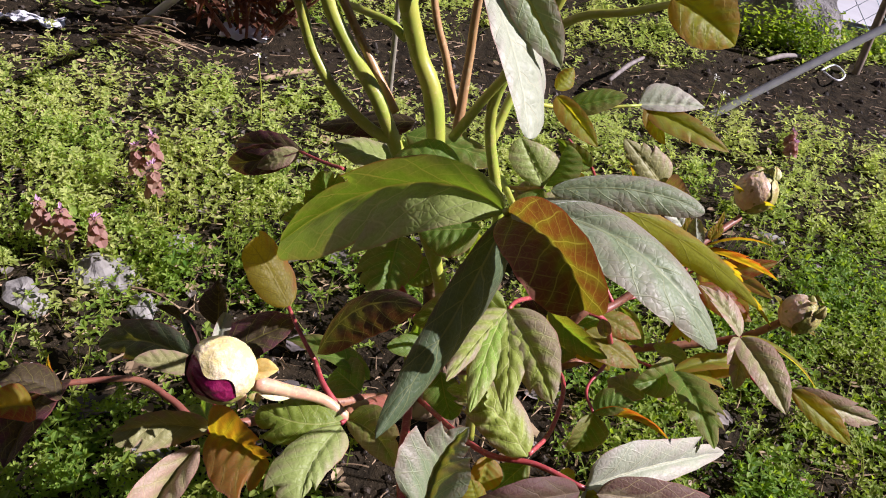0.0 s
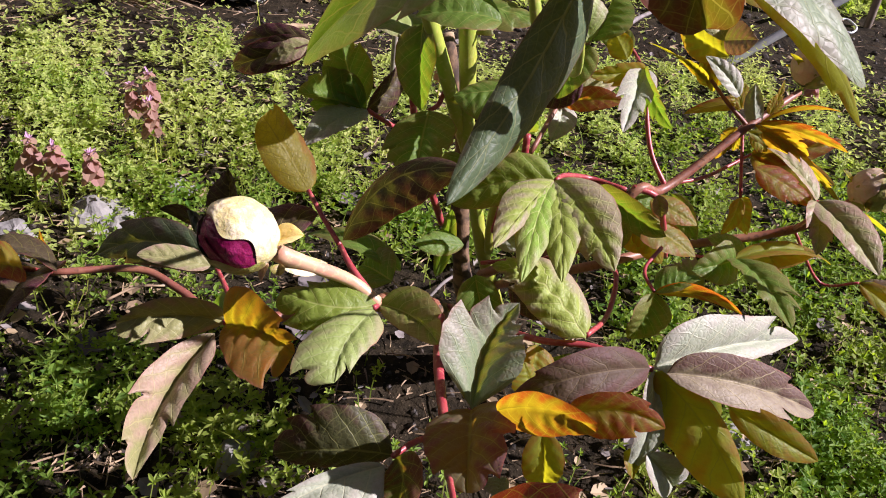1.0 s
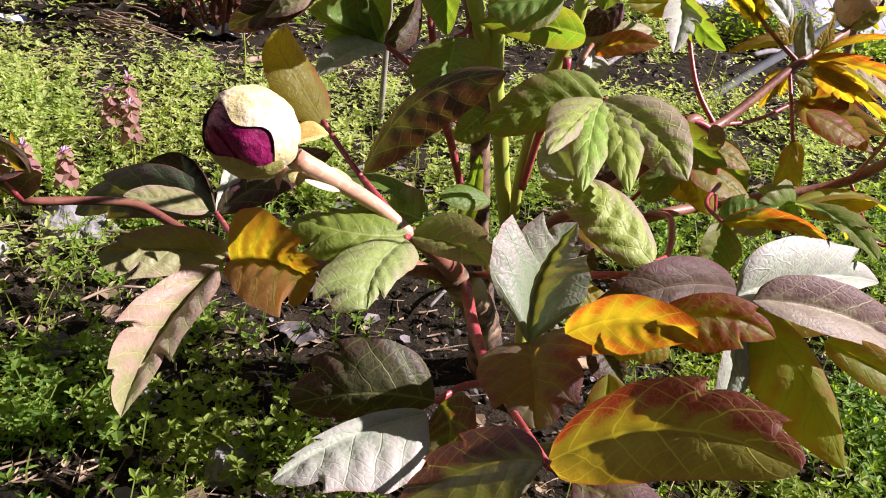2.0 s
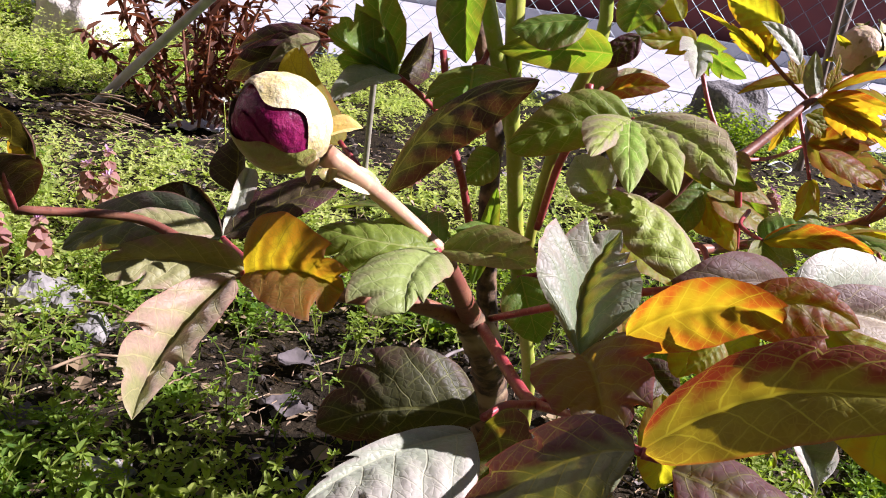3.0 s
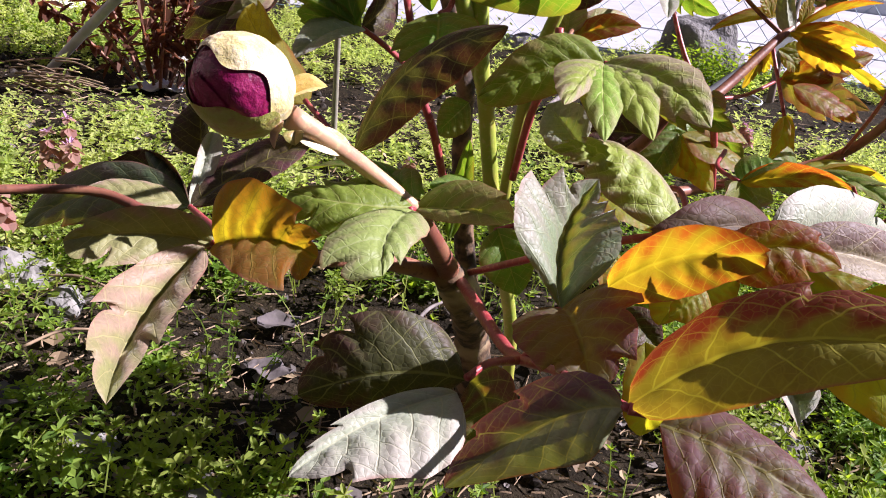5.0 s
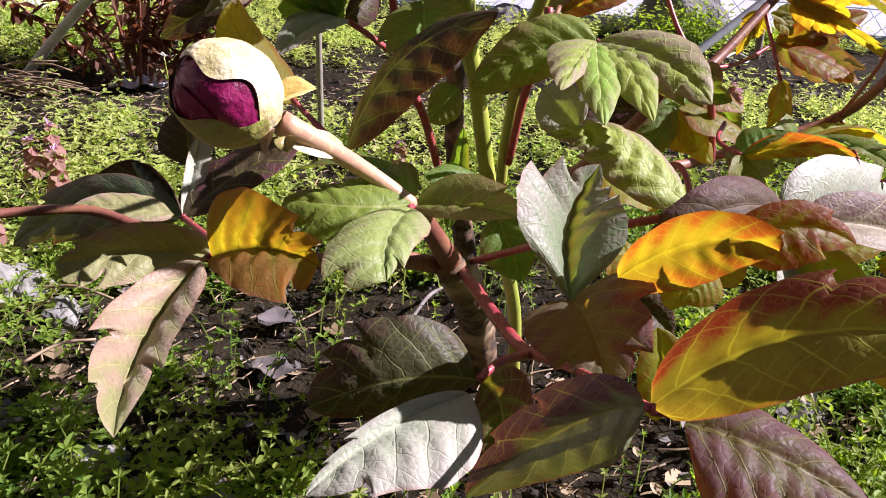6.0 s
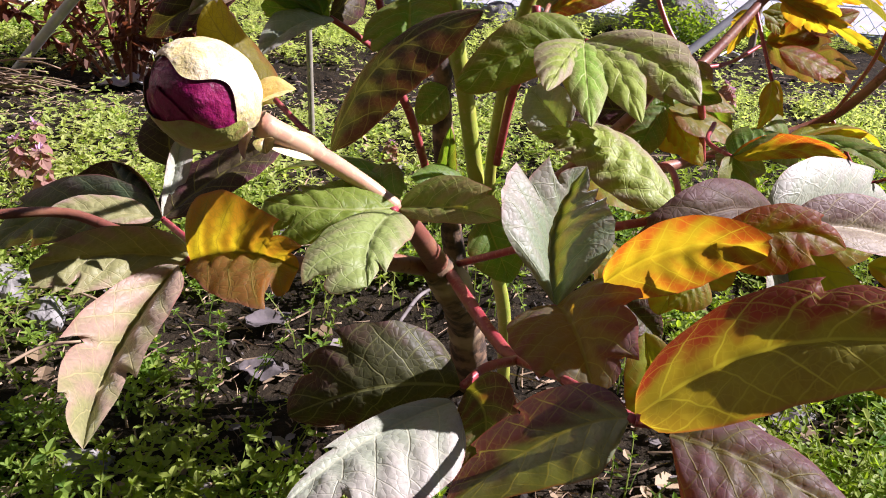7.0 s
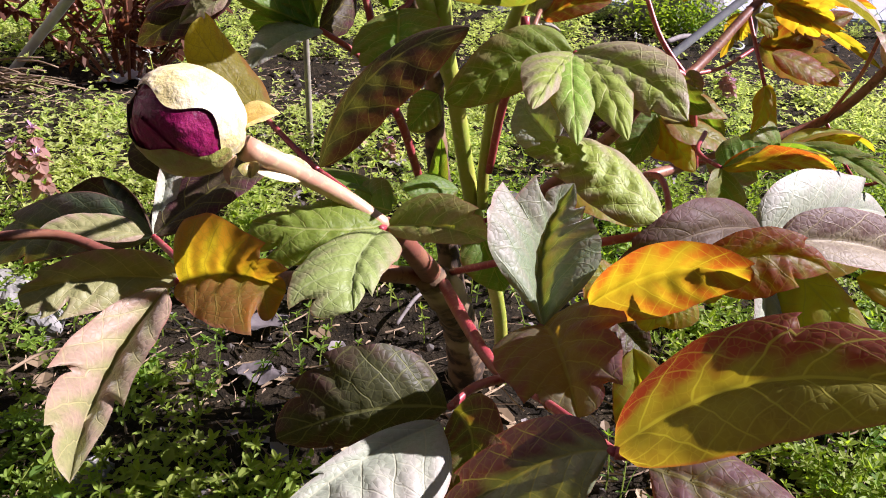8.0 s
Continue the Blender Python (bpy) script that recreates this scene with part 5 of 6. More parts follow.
# ---- buds ----
def patch(rad, axis, e1, e2, ph0, ph1, th0, th1, lift, seed, n=22, ragged=0.12, skew=0.0):
    """A curved scale wrapped on the bud: th from its base to its tip, ph round it."""
    rng = random.Random(seed)
    verts, faces, uvs = [], [], []
    c1, c2, c3 = rng.uniform(2, 4), rng.uniform(5, 8), rng.random() * 6
    rag = [ragged * (0.6 * math.sin(c1 * i / n * 2 + c3) + 0.4 * math.sin(c2 * i / n * 2 + 2 * c3)) for i in range(n + 1)]
    for i in range(n + 1):
        u = i / n
        half = 0.5 * (ph1 - ph0) * (0.55 + 0.45 * math.sin(math.pi * min(1.0, 0.25 + 0.75 * u)) ** 0.7)
        if u > 0.75:
            half *= math.sqrt(max(0.0, 1 - ((u - 0.75) / 0.27) ** 2))
        for j in range(n + 1):
            v = 2 * j / n - 1
            ph = 0.5 * (ph0 + ph1) + skew * (u - 0.5) + v * half * (1 + rag[i] * abs(v))
            th = th0 + (th1 - th0) * (u + 0.03 * rag[j] * u)
            d = Vector((math.cos(ph) * math.sin(th), math.sin(ph) * math.sin(th), math.cos(th)))
            r = rad * (1 + lift + 0.04 * noise.noise(d * 2.6) + 0.018 * noise.noise(d * 8.0 + Vector((0, seed, 0))))
            long = 1.06
            p = axis * (-math.cos(th) * r * long) + (e1 * math.cos(ph) + e2 * math.sin(ph)) * (math.sin(th) * r)
            verts.append(p)
            uvs.append((u, 0.5 + v / 2))
    k = n + 1
    for i in range(n):
        for j in range(n):
            a = i * k + j
            faces.append((a, a + 1, a + 1 + k, a + k))
    return verts, faces, uvs


def sepal_material(name, a, b, c, rough=0.5):
    k = Mat(name)
    obj = k.coords()
    n1, n2, n3 = k.noise(70.0, 5.0, obj, 0.65), k.noise(300.0, 3.0, obj), k.noise(130.0, 4.0, obj)
    col = k.mix(k.step(n1, 0.42, 0.60), a, b)
    col = k.mix(k.math("MULTIPLY", k.step(n3, 0.52, 0.66), 0.6), col, c)
    k.base(k.mix(k.math("MULTIPLY", k.step(n2, 0.5, 0.8), 0.4), col, c))
    k.rough(rough)
    k.bump(k.math("ADD", n1, k.math("MULTIPLY", n3, 0.4)), 0.6, 0.0035)
    k.b.inputs["Subsurface Weight"].default_value = 0.2
    k.b.inputs["Subsurface Radius"].default_value = (0.006, 0.004, 0.001)
    return k.m


CREAM = sepal_material("sepal_cream", (0.62, 0.53, 0.24), (0.70, 0.64, 0.44), (0.50, 0.36, 0.20))
GOLD = sepal_material("bract_gold", (0.60, 0.44, 0.12), (0.66, 0.54, 0.22), (0.56, 0.28, 0.10))
OLIVE = sepal_material("sepal_olive", (0.29, 0.30, 0.07), (0.35, 0.31, 0.10), (0.27, 0.14, 0.07))
BLUSHED = sepal_material("sepal_blush", (0.60, 0.46, 0.32), (0.62, 0.38, 0.30), (0.50, 0.40, 0.18))
MAROON = sepal_material("petal_maroon", (0.24, 0.008, 0.075), (0.11, 0.003, 0.032), (0.36, 0.03, 0.13), 0.36)


def bud(base, centre, rad, toward, group, label, gap=True):
    base, centre = Vector(base), Vector(centre)
    axis = (centre - base).normalized()
    e1 = Vector(toward) - centre
    e1 = (e1 - axis * e1.dot(axis)).normalized()
    e2 = axis.cross(e1)
    root = put("flower_bud", mesh_of("flower_bud", *sphere(rad * 0.955, axis, e1, e2)), MAROON if gap else OLIVE, peony, centre, label)
    spec = [(-0.1, 2.75, 0.1, 2.98, 0.060, CREAM, 0.55), (2.1, 4.5, 0.1, 2.8, 0.045, CREAM, 0.0), (-2.9, -0.42, 0.1, 2.45, 0.08, OLIVE, -0.25), (3.2, 4.9, 0.1, 2.85, 0.05, BLUSHED, 0.2)] if gap else [
        (0.0, 2.4, 0.1, 2.9, 0.03, OLIVE, 0.0), (2.0, 4.4, 0.1, 2.8, 0.015, OLIVE, 0.0), (4.0, 6.4, 0.1, 2.8, 0.005, BLUSHED, 0.0)]
    for i, (p0, p1, t0, t1, lift, mat, skew) in enumerate(spec):
        v, f, uv = patch(rad, axis, e1, e2, p0, p1, t0, t1, lift, 3 + i, n=48, ragged=0.34, skew=skew)
        put("sepal", mesh_of("sepal", v, f, uv), mat, root, centre)
    if not gap:
        for i in range(4):
            a = 1.57 * i + 0.4
            d = e1 * math.cos(a) + e2 * math.sin(a)
            p = centre + axis * (rad * 0.80) + d * (rad * 0.55)
            leaflet(root, p, centre + axis * (rad * (1.5 - 0.12 * i)) + d * (rad * 0.2), p + axis.cross(d), "", rad * 0.3, 0.5, 0.1, teeth=0.0, mat=OLIVE, name="sepal_tip")
            q = centre - axis * (rad * 0.9) + d * (rad * 0.25)
            leaflet(root, q, centre - axis * (rad * 0.3) + d * (rad * (1.5 + 0.2 * (i % 2))), q + axis.cross(d), "", rad * 0.28, 0.5, 0.1, teeth=0.0, mat=LEAF["yellow"], name="bract")
    for i, (p0, p1, t1, lift) in enumerate(((-1.6, 0.3, 2.9, -0.006), (-0.9, 0.9, 2.6, 0.004), (-2.2, -0.6, 2.7, 0.0), (-1.0, -0.5, 2.75, 0.048), (-0.4, 0.05, 2.8, 0.040), (-1.75, -1.25, 2.7, 0.018)) if gap else ()):
        v, f, uv = patch(rad, axis, e1, e2, p0, p1, 0.3, t1, lift, 13 + i, ragged=0.3, skew=0.3)
        put("petal", mesh_of("petal", v, f, uv), MAROON, root, centre, "glossy maroon petal")
    return root, axis, e1, e2


def sphere(rad, axis, e1, e2, n=20):
    verts, faces, uvs = [], [], []
    for i in range(n + 1):
        th = math.pi * i / n
        for j in range(2 * n):
            ph = math.pi * j / n
            r = rad * (1 + 0.03 * math.sin(5 * ph + 3 * th) * math.sin(th) + 0.02 * math.sin(9 * ph - 4 * th))
            verts.append(axis * (-math.cos(th) * r * 1.06) + (e1 * math.cos(ph) + e2 * math.sin(ph)) * (math.sin(th) * r))
            uvs.append((i / n, j / (2 * n)))
    for i in range(n):
        for j in range(2 * n):
            a, b = i * 2 * n + j, i * 2 * n + (j + 1) % (2 * n)
            faces.append((a, b, b + 2 * n, a + 2 * n))
    return verts, faces, uvs


main_bud, ba, be1, be2 = bud((-0.124, 0.399, 0.374), (-0.145, 0.394, 0.391), 0.0228, (-0.09, 0.03, 0.47), "buds", "opening bud with cream sepals and maroon petals")
stem("bud_stalk", [(-0.061, 0.423, 0.312), (-0.081, 0.425, 0.331), (-0.103, 0.410, 0.355), (-0.124, 0.399, 0.374)], (0.0046, 0.0046, 0.005, 0.0062), BLUSH, main_bud, 12, 6, 0.04, "pale blushing stalk")
leaflet(main_bud, (-0.125, 0.400, 0.381), (-0.105, 0.400, 0.388), (-0.117, 0.390, 0.380), "", 0.0085, 0.5, 0.12, teeth=0.0, mat=GOLD, name="bract")
leaflet(main_bud, (-0.123, 0.400, 0.365), (-0.095, 0.420, 0.348), (-0.112, 0.410, 0.365), "", 0.0065, 0.6, 0.10, teeth=0.0, mat=CREAM, name="bract")
leaflet(main_bud, (-0.126, 0.385, 0.376), (-0.131, 0.380, 0.364), (-0.127, 0.380, 0.369), "", 0.0035, 0.5, 0.10, teeth=0.0, mat=BLUSHED, name="bract")
leaflet(main_bud, (-0.122, 0.395, 0.368), (-0.122, 0.390, 0.362), (-0.118, 0.390, 0.363), "", 0.005, 0.5, 0.10, teeth=0.0, mat=OLIVE, name="bract")
bud((0.299, 0.650, 0.386), (0.309, 0.660, 0.405), 0.020, (0.3, 0.0, 0.6), "buds", "closed green bud lit from the side", False)
bud((0.301, 0.583, 0.279), (0.341, 0.559, 0.338), 0.018, (0.2, 0.0, 0.7), "buds", "closed dull brown-green bud", False)


# ---- garden things ----
def lump(rx, ry, rz, seed, n=14, rough=0.22, taper=0.0):
    """An uneven stone, flat below."""
    verts, faces = [], []
    for i in range(n + 1):
        th = math.pi * i / n
        for j in range(2 * n):
            ph = math.pi * j / n
            d = Vector((math.sin(th) * math.cos(ph), math.sin(th) * math.sin(ph), math.cos(th)))
            k = 1 + rough * noise.noise(d * 1.6 + Vector((seed, 0, 0))) * 1.6 + rough * 0.5 * noise.noise(d * 4 + Vector((0, seed, 0)))
            cell = noise.cell(d * 2.2 + Vector((seed, seed, 0)))
            k *= 1 + 0.10 * rough * (cell - 0.5)
            slim = 1 - taper * max(0.0, d.z)
            verts.append(Vector((d.x * rx * k * slim, d.y * ry * k * slim, max(-0.35 * rz, d.z * rz * k))))
    for i in range(n):
        for j in range(2 * n):
            a, b = i * 2 * n + j, i * 2 * n + (j + 1) % (2 * n)
            faces.append((a, a + 2 * n, b + 2 * n, b))
    return verts, faces


def rock(x, y, rx, ry, rz, seed, mat, label, name="rock", lift=0.0, n=12, taper=0.0):
    v, f = lump(rx, ry, rz, seed, n, 0.22, taper)
    ob = put(name, mesh_of(name, v, f, smooth=n > 13), mat, None, (x, y, ground_height(x, y) + rz * 0.2 + lift))
    ob.rotation_euler = (0, 0, seed * 1.3)
    return tagged(ob, label, "rock")


rock(-0.506, 0.874, 0.042, 0.034, 0.03, 1, STONE, "pale grey broken stone among weeds")
rock(-0.585, 0.804, 0.04, 0.026, 0.024, 2, STONE, "pale grey broken stone among weeds")
rock(-0.425, 0.974, 0.028, 0.018, 0.02, 3, STONE, "small grey stone half sunk in weeds")
rock(-0.431, 0.831, 0.028, 0.022, 0.018, 4, STONE, "grey stone with a cracked top")
rock(-0.339, 0.585, 0.026, 0.02, 0.014, 5, STONE, "flat whitish stone on the soil")
rock(-0.228, 0.511, 0.03, 0.022, 0.016, 6, STONE, "flat whitish stone on the soil")
rock(0.651, 1.278, 0.03, 0.014, 0.012, 7, STONE, "small pale stone in grass")
rock(-0.472, 0.875, 0.03, 0.02, 0.02, 8, STONE, "small pale stone in grass")
rock(0.334, 0.603, 0.03, 0.02, 0.014, 9, STONE, "flat whitish stone on the soil")
rock(-1.15, 2.86, 0.19, 0.17, 0.19, 11, PALE, "large pale sandy boulder beside the fence", "boulder", 0.0, 22, 0.15)
rock(1.13, 2.66, 0.19, 0.13, 0.17, 12, MOSSY, "dark boulder with weeds growing against it", "boulder", 0.0, 22)
rock(0.55, 2.86, 0.09, 0.06, 0.05, 13, MOSSY, "grey stone at the foot of the fence", "boulder", 0.0, 16)


def rod(name, a, b, r, mat, label, category, extra=1.6):
    a, b = Vector(a), Vector(b)
    mid = a.lerp(b, 0.5) + Vector((0, 0, 0.004))
    ob = stem(name, [a - (b - a).normalized() * 0.03, mid, a + (b - a) * extra], (r, r * 0.98, r * 0.92), mat, None, 12, 6, 0.03)
    return tagged(ob, label, category)


rod("garden_rod", (-0.782, 1.838, 0.0), (-0.452, 1.50, 0.319), 0.010, PIPE, "leaning grey plastic-coated garden rod", "rod", 1.35)
rod("garden_rod", (0.666, 1.836, 0.0), (1.03, 1.90, 0.279), 0.011, PIPE, "leaning grey plastic-coated garden rod", "rod", 1.9)
rod("garden_cane", (-0.135, 1.36, 0.0), (-0.143, 1.343, 0.355), 0.0055, CANE, "upright thin weathered garden cane", "cane", 1.8)
rod("metal_stake", (1.289, 2.385, 0.0), (1.27, 2.385, 0.25), 0.012, POST, "dark rusty upright stake in the soil", "stake", 2.4)


def nettle(x, y, tall, seed, lean=(0, 0)):
    """Dead-nettle: a stalk with tiers of drooping purple leaves and small pink flowers."""
    rng = random.Random(seed)
    g = ground_height(x, y)
    root = thing("dead_nettle", (x, y, g), "dead-nettle with drooping purplish top and pink flowers", "wildflower", "dead-nettles")
    top = Vector((x + lean[0], y + lean[1], g + tall))
    stem("stalk", [(x, y, g - 0.01), Vector((x, y, g)).lerp(top, 0.5), top], (0.0018, 0.0016, 0.0012), LIME, root, 6, 4)
    pos, az, tilt, size, wide = [], [], [], [], []
    for q in range(4):
        h = 1.0 - q * 0.10
        c = Vector((x, y, g)).lerp(top, h)
        for r in range(4):
            pos.append(tuple(c))
            az.append(q * 0.78 + r * 1.571 + rng.gauss(0, 0.15))
            tilt.append(-0.75 + rng.gauss(0, 0.15) + (0.35 if q == 0 else 0))
            size.append((0.013 + 0.0045 * q) * rng.uniform(0.85, 1.1))
            wide.append(0.9)
    leaf_object("leaf_tier", pos, az, tilt, size, wide, NETTLE, "", "", root)
    pos, az, tilt, size, wide = [], [], [], [], []
    for r in range(7):
        c = Vector((x, y, g)).lerp(top, 1.0 - 0.06 * rng.random())
        pos.append(tuple(c))
        az.append(rng.random() * 6.28)
        tilt.append(rng.uniform(0.3, 1.0))
        size.append(rng.uniform(0.009, 0.014))
        wide.append(0.35)
    leaf_object("petal", pos, az, tilt, size, wide, PETAL, "", "", root)


for i, (x, y, tall) in enumerate(((-0.467, 1.014, 0.125), (-0.493, 1.078, 0.135), (-0.521, 1.07, 0.12), (-0.506, 0.888, 0.105), (-0.565, 0.9, 0.105), (-0.604, 0.909, 0.10))):
    nettle(x, y, tall, 30 + i, (0.004 * (i % 3 - 1), 0.0))
nettle(-0.045, 1.396, 0.09, 41)
nettle(0.79, 1.632, 0.07, 42)
nettle(0.78, 1.589, 0.06, 43)
nettle(-0.004, 1.283, 0.05, 44)


def purse(x, y, tall, seed):
    """A thin upright weed with a small white flower head."""
    rng = random.Random(seed)
    g = ground_height(x, y)
    root = thing("white_wildflower", (x, y, g), "thin upright weed topped by tiny white flowers", "wildflower", "white wildflowers")
    top = Vector((x + rng.uniform(-0.01, 0.01), y, g + tall))
    stem("stalk", [(x, y, g - 0.01), Vector((x, y, g)).lerp(top, 0.55) + Vector((0.003, 0, 0)), top], (0.0016, 0.0013, 0.001), LIME, root, 6, 5)
    n = 14
    leaf_object("petal", [tuple(top + Vector((rng.gauss(0, 0.004), rng.gauss(0, 0.004), rng.gauss(0, 0.003)))) for _ in range(n)], [rng.random() * 6.28 for _ in range(n)], [rng.uniform(0, 1) for _ in range(n)], [rng.uniform(0.004, 0.007) for _ in range(n)], [0.8] * n, WHITE, "", "", root)
    leaf_object("leaf", [tuple(Vector((x, y, g)).lerp(top, 0.15 + 0.7 * i / 7)) for i in range(7)], [i * 2.4 for i in range(7)], [0.6] * 7, [0.012] * 7, [0.35] * 7, GRASS, "", "", root)


purse(-0.387, 1.377, 0.16, 1)
purse(0.599, 1.74, 0.14, 2)
purse(0.622, 1.689, 0.12, 3)


def brush_pile():
    rng = random.Random(19)
    root = thing("straw_bundle", (-0.72, 1.67, 0.0), "small heap of dry straw-coloured cut stems", "straw heap")
    for i in range(46):
        a = rng.gauss(-0.25, 0.16)
        c = Vector((-0.72 + rng.gauss(0, 0.03), 1.66 + rng.gauss(0, 0.025), 0.012 + abs(rng.gauss(0, 0.025))))
        d = Vector((math.cos(a), math.sin(a), rng.gauss(0, 0.08))) * rng.uniform(0.03, 0.07)
        stem("cut_stem", [c - d, c + Vector((0, 0, 0.006)), c + d], (0.0018, 0.0022, 0.0014), STRAW, root, 5, 3)


brush_pile()


def twig(a, b, r, mat, label):
    a, b = Vector(a), Vector(b)
    ob = stem("twig", [a, a.lerp(b, 0.5) + Vector((0, 0.004, 0.006)), b], (r, r * 1.1, r * 0.8), mat, None, 7, 5, 0.15)
    tagged(ob, label, "twig")


twig((-0.432, 1.59, 0.015), (-0.339, 1.676, 0.015), 0.007, STRAW, "pale dry twig lying on the soil")
twig((0.408, 1.928, 0.015), (0.535, 2.129, 0.020), 0.006, DRY, "pale dry twig lying on the soil")
twig((0.95, 2.297, 0.015), (1.1, 2.402, 0.015), 0.008, DRY, "pale dry twig lying on the soil")
twig((-0.044, 0.771, 0.006), (0.007, 0.842, 0.012), 0.0022, DRY, "pale dry twig lying on the soil")
twig((-0.452, 0.84, 0.020), (-0.368, 0.811, 0.020), 0.0018, STRAW, "thin straw stalk among weeds")
twig((-0.447, 0.483, 0.020), (-0.438, 0.529, 0.020), 0.002, STRAW, "thin straw stalk among weeds")
twig((-0.424, 0.69, 0.020), (-0.367, 0.729, 0.020), 0.0016, STRAW, "thin straw stalk among weeds")


def fallen_leaf(at, size, az, seed):
    rng = random.Random(seed)
    verts, faces, uvs = [], [], []
    n, m = 12, 8
    for i in range(n + 1):
        u = i / n
        w = size * 0.36 * math.sin(math.pi * min(0.999, u ** 0.8 + 0.001)) ** 0.8 * (1 + 0.22 * math.sin(11 * u + seed) + 0.1 * math.sin(23 * u))
        for j in range(m + 1):
            v = 2 * j / m - 1
            z = 0.10 * size * (v * v) * (1 + 0.6 * math.sin(5 * u + seed)) + 0.05 * size * math.sin(7 * u + 3 * v + seed)
            p = Vector((size * (u - 0.5), w * v, z + 0.006))
            verts.append(Matrix.Rotation(az, 3, "Z") @ p)
            uvs.append((u, 0.5 + v / 2))
    k = m + 1
    for i in range(n):
        for j in range(m):
            a = i * k + j
            faces.append((a, a + 1, a + k + 1, a + k))
    ob = put("fallen_leaf", mesh_of("fallen_leaf", verts, faces, uvs), DEADLEAF, None, (at[0], at[1], ground_height(at[0], at[1]) + 0.006))
    mod = ob.modifiers.new("thick", "SOLIDIFY")
    mod.thickness = 0.0008
    tagged(ob, "curled grey-brown dry leaf on the soil", "fallen leaf", "fallen leaves")


fallen_leaf((-0.188, 0.8, 0.020), 0.055, 0.5, 1)
fallen_leaf((-0.191, 0.712, 0.010), 0.05, -0.2, 2)
fallen_leaf((-0.167, 0.994, 0.020), 0.05, 0.9, 3)
fallen_leaf((-0.477, 0.869, 0.020), 0.04, 0.2, 4)
fallen_leaf((-0.416, 0.632, 0.010), 0.06, 0.1, 5)
fallen_leaf((0.524, 0.822, 0.020), 0.035, 1.2, 6)
fallen_leaf((0.307, 0.572, 0.020), 0.05, 1.4, 7)


def brown_shrub(x, y):
    """Young red-brown shoots in a clump, each with drooping leaves at its head."""
    rng = random.Random(77)
    root = thing("brown_shrub", (x, y, ground_height(x, y)), "low shrub of red-brown young shoots and leaves", "shrub")
    pos, az, tilt, size, wide = [], [], [], [], []
    for i in range(22):
        a, r = rng.random() * 6.28, 0.26 * math.sqrt(rng.random())
        b = Vector((x + 0.25 * r * math.cos(a), y + 0.25 * r * math.sin(a), -0.01))
        t = Vector((x + r * math.cos(a) * 1.15, y + r * math.sin(a), rng.uniform(0.22, 0.50) * (1.15 - r * 1.5)))
        stem("shoot", [b, b.lerp(t, 0.55) + Vector((rng.gauss(0, 0.012), rng.gauss(0, 0.012), 0.0)), t], (0.0042, 0.0034, 0.0022), BROWN, root, 6, 4)
        for q in range(46):
            h = 1 - 0.8 * rng.random() ** 1.3
            pos.append(tuple(b.lerp(t, h)))
            az.append(rng.random() * 6.28)
            tilt.append(rng.gauss(-0.2, 0.7))
            size.append(rng.uniform(0.025, 0.055))
            wide.append(rng.uniform(0.3, 0.5))
    leaves = leaf_object("leaves", pos, az, tilt, size, wide, DEADBROWN, "", "", root)
    leaves["kind"] = "stuff"


brown_shrub(-0.55, 1.90)


def crumpled(at, sx, sy, seed, label):
    n = 14
    verts, faces = [], []
    for i in range(n + 1):
        for j in range(n + 1):
            x, y = sx * (i / n - 0.5), sy * (j / n - 0.5)
            z = 0.02 + 0.018 * noise.noise(Vector((x * 25, y * 25, seed))) + 0.012 * noise.noise(Vector((x * 60, y * 60, seed)))
            edge = 1 + 0.12 * noise.noise(Vector((i * 0.6, j * 0.6, seed)))
            verts.append((x * edge, y * edge, z))
    for i in range(n):
        for j in range(n):
            a = i * (n + 1) + j
            faces.append((a, a + n + 1, a + n + 2, a + 1))
    ob = put("plastic_sheet", mesh_of("plastic_sheet", verts, faces), BAG, None, (at[0], at[1], ground_height(at[0], at[1])))
    mod = ob.modifiers.new("thick", "SOLIDIFY")
    mod.thickness = 0.002
    tagged(ob, label, "plastic sheet")


crumpled((-0.55, 1.90, 0.0), 0.12, 0.07, 3, "crumpled white plastic scrap under the brown shrub")
crumpled((-1.04, 1.76, 0.000), 0.18, 0.05, 5, "crumpled white plastic scrap on dark soil")
loop = stem("wire_loop", [(1.147, 2.326, 0.006), (1.21, 2.38, 0.012), (1.224, 2.323, 0.006), (1.174, 2.259, 0.006), (1.149, 2.31, 0.008)], (0.003, 0.003), BAG, None, 7, 6)
tagged(loop, "loop of white plastic cord on the soil", "cord")


# ---- fence, paved yard and wall behind ----
ALONG = Vector((0.976, -0.218, 0.0))
OUT = Vector((0.218, 0.976, 0.0))
FOOT = Vector((0.25, 3.05, 0.0))


def at_fence(s, d, z=0.0):
    return FOOT + ALONG * s + OUT * d + Vector((0, 0, z))


def slab(name, s0, s1, d0, d1, z0, z1, mat, label, category, bevel=0.0):
    c = at_fence(s0, d0)
    bm = bmesh.new()
    vs = [bm.verts.new(at_fence(s, d, z) - c) for z in (z0, z1) for s, d in ((s0, d0), (s1, d0), (s1, d1), (s0, d1))]
    for f in ((3, 2, 1, 0), (4, 5, 6, 7), (0, 1, 5, 4), (1, 2, 6, 5), (2, 3, 7, 6), (3, 0, 4, 7)):
        bm.faces.new([vs[i] for i in f])
    if bevel:
        bmesh.ops.bevel(bm, geom=bm.edges[:], offset=bevel, segments=2, affect="EDGES")
    me = bpy.data.meshes.new(name)
    bm.to_mesh(me)
    bm.free()
    ob = put(name, me, mat, None, c)
    return tagged(ob, label, category, kind="structure")


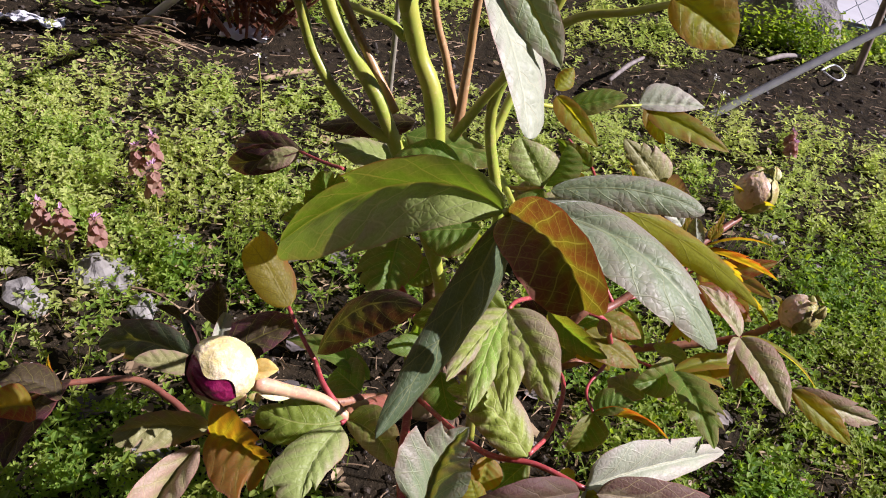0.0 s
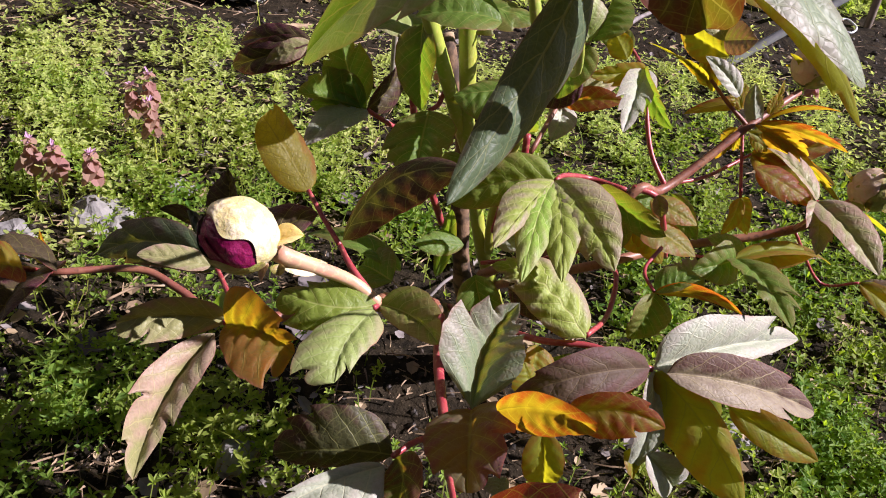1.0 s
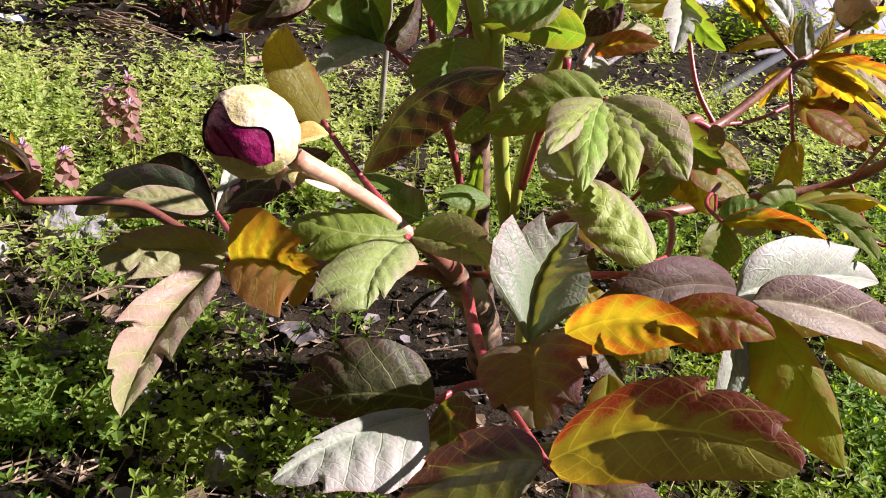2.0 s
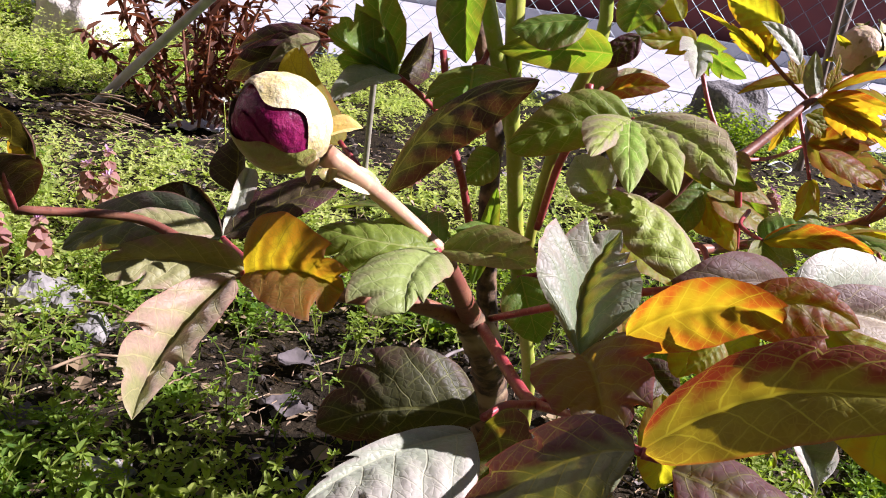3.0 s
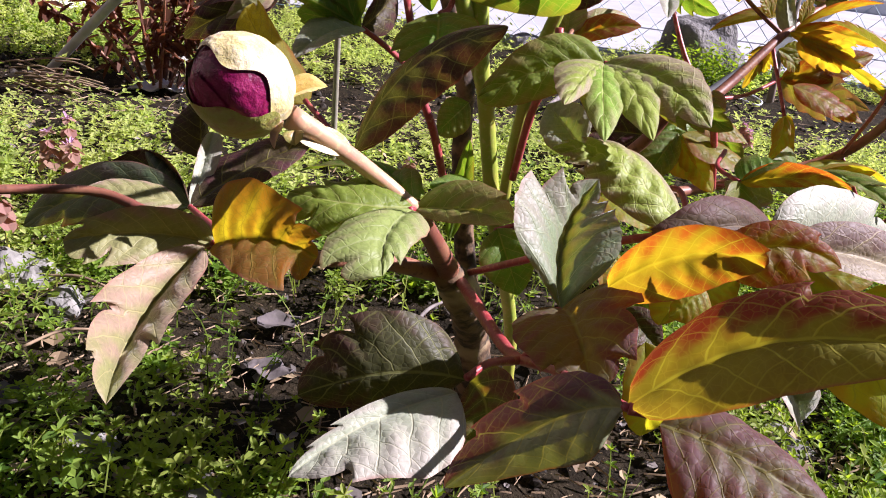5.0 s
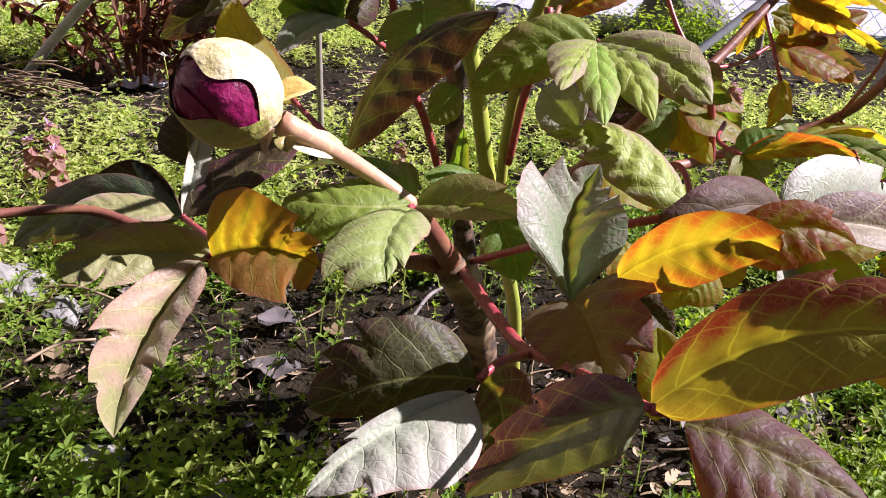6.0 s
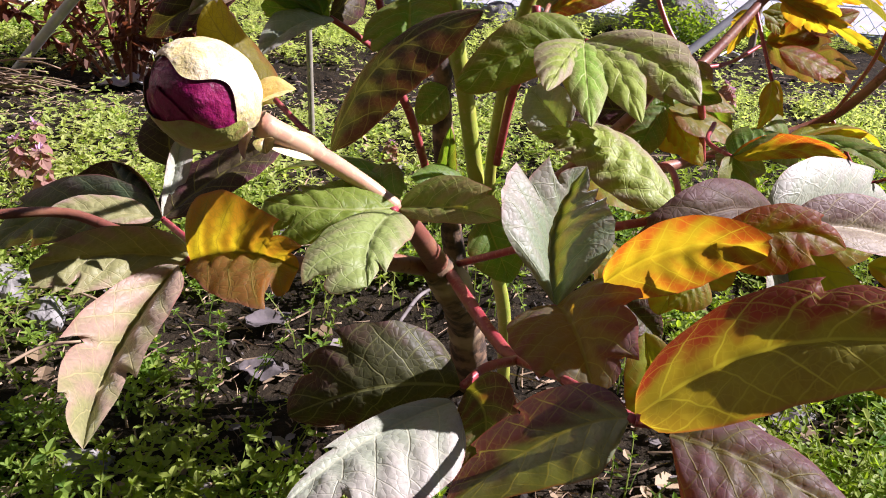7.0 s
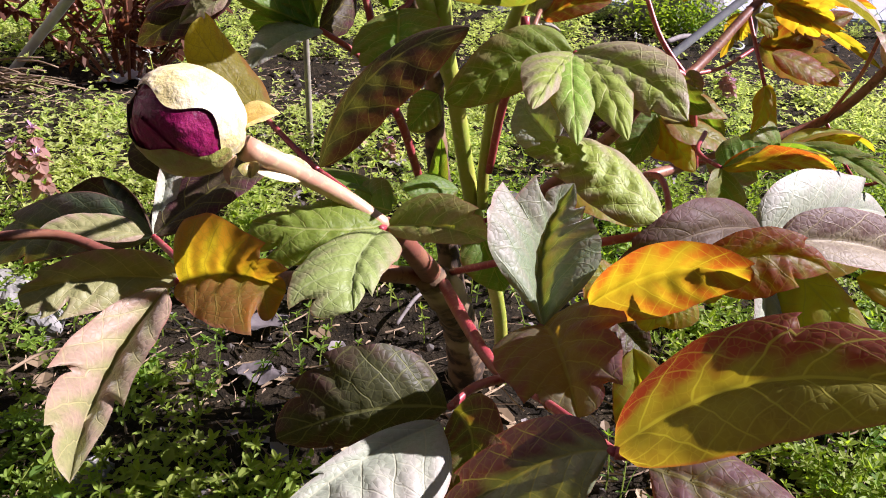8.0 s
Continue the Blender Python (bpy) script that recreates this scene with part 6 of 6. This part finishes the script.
slab("pavement", -12, 12, 0.06, 4.6, -0.1, 0.03, ROAD, "sunlit pale concrete yard", "pavement")
slab("pavement", -9, 9, 0.9, 1.02, 0.026, 0.036, KERB, "pale worn line across the concrete", "pavement")
slab("kerb", -12, 12, 4.6, 4.85, -0.1, 0.16, KERB, "pale blue-grey concrete kerb", "kerb", 0.02)
slab("wall", -12, 12, 4.87, 5.1, -0.1, 1.1, REDWALL, "dark red painted wall behind the yard", "wall")


def build_fence():
    root = thing("chain_link_fence", at_fence(0, 0), "galvanised chain-link fence on thin posts", "fence")
    step, wire = 0.042, 0.0012
    verts, faces = [], []
    s0, s1, top = -3.6, 3.2, 1.15
    count = int((s1 - s0) / step)
    levels = int(top / step)
    for i in range(count):
        s = s0 + i * step
        flip = i % 2
        line = []
        for q in range(levels + 1):
            side = 1 if (q + flip) % 2 else 0
            line.append(at_fence(s + side * step, 0.004 if side else -0.004, 0.02 + q * step) - at_fence(0, 0))
        for a, b in zip(line, line[1:]):
            d = (b - a).normalized()
            u = d.cross(OUT).normalized() * wire
            w = OUT * wire
            k = len(verts)
            verts += [a + u, a + w, a - u, a - w, b + u, b + w, b - u, b - w]
            faces += [(k + j, k + (j + 1) % 4, k + 4 + (j + 1) % 4, k + 4 + j) for j in range(4)]
    put("wire_mesh", mesh_of("wire_mesh", verts, faces, smooth=False), WIRE, root, at_fence(0, 0))
    for s, r in ((-2.6, 0.022), (-0.62, 0.022), (1.3, 0.018)):
        stem("post", [at_fence(s, 0.03, -0.05), at_fence(s, 0.03, 0.6), at_fence(s, 0.03, 1.25)], (r, r, r), POST, root, 12, 2)
    for z in (0.03, 1.14):
        stem("line_wire", [at_fence(s0, 0, z), at_fence(0, 0, z), at_fence(s1, 0, z)], (0.002, 0.002), WIRE, root, 6, 2)


build_fence()

# unseen plain walls closing the garden round the camera, added to dim the sky
SKY_BLOCKER = plain("sky_blocker", (0.20, 0.16, 0.13), (0.15, 0.12, 0.10), 2.0, 0.9)


def sky_block_wall(name, x0, x1, y0, y1, z1):
    c = Vector(((x0 + x1) / 2, (y0 + y1) / 2, 0))
    bm = bmesh.new()
    bmesh.ops.create_cube(bm, size=1.0)
    for v in bm.verts:
        v.co = Vector((v.co.x * (x1 - x0), v.co.y * (y1 - y0), (v.co.z + 0.5) * (z1 + 0.1) - 0.1))
    me = bpy.data.meshes.new(name)
    bm.to_mesh(me)
    bm.free()
    tagged(put(name, me, SKY_BLOCKER, None, c), "unseen plain brown wall added to hold back sky light", "wall", kind="structure")


sky_block_wall("wall_south", -4.2, 6.0, -2.3, -2.0, 5.0)
sky_block_wall("wall_west", -4.5, -4.2, -2.3, 9.3, 5.0)
sky_block_wall("wall_north", -4.2, 14.0, 9.0, 9.3, 5.0)
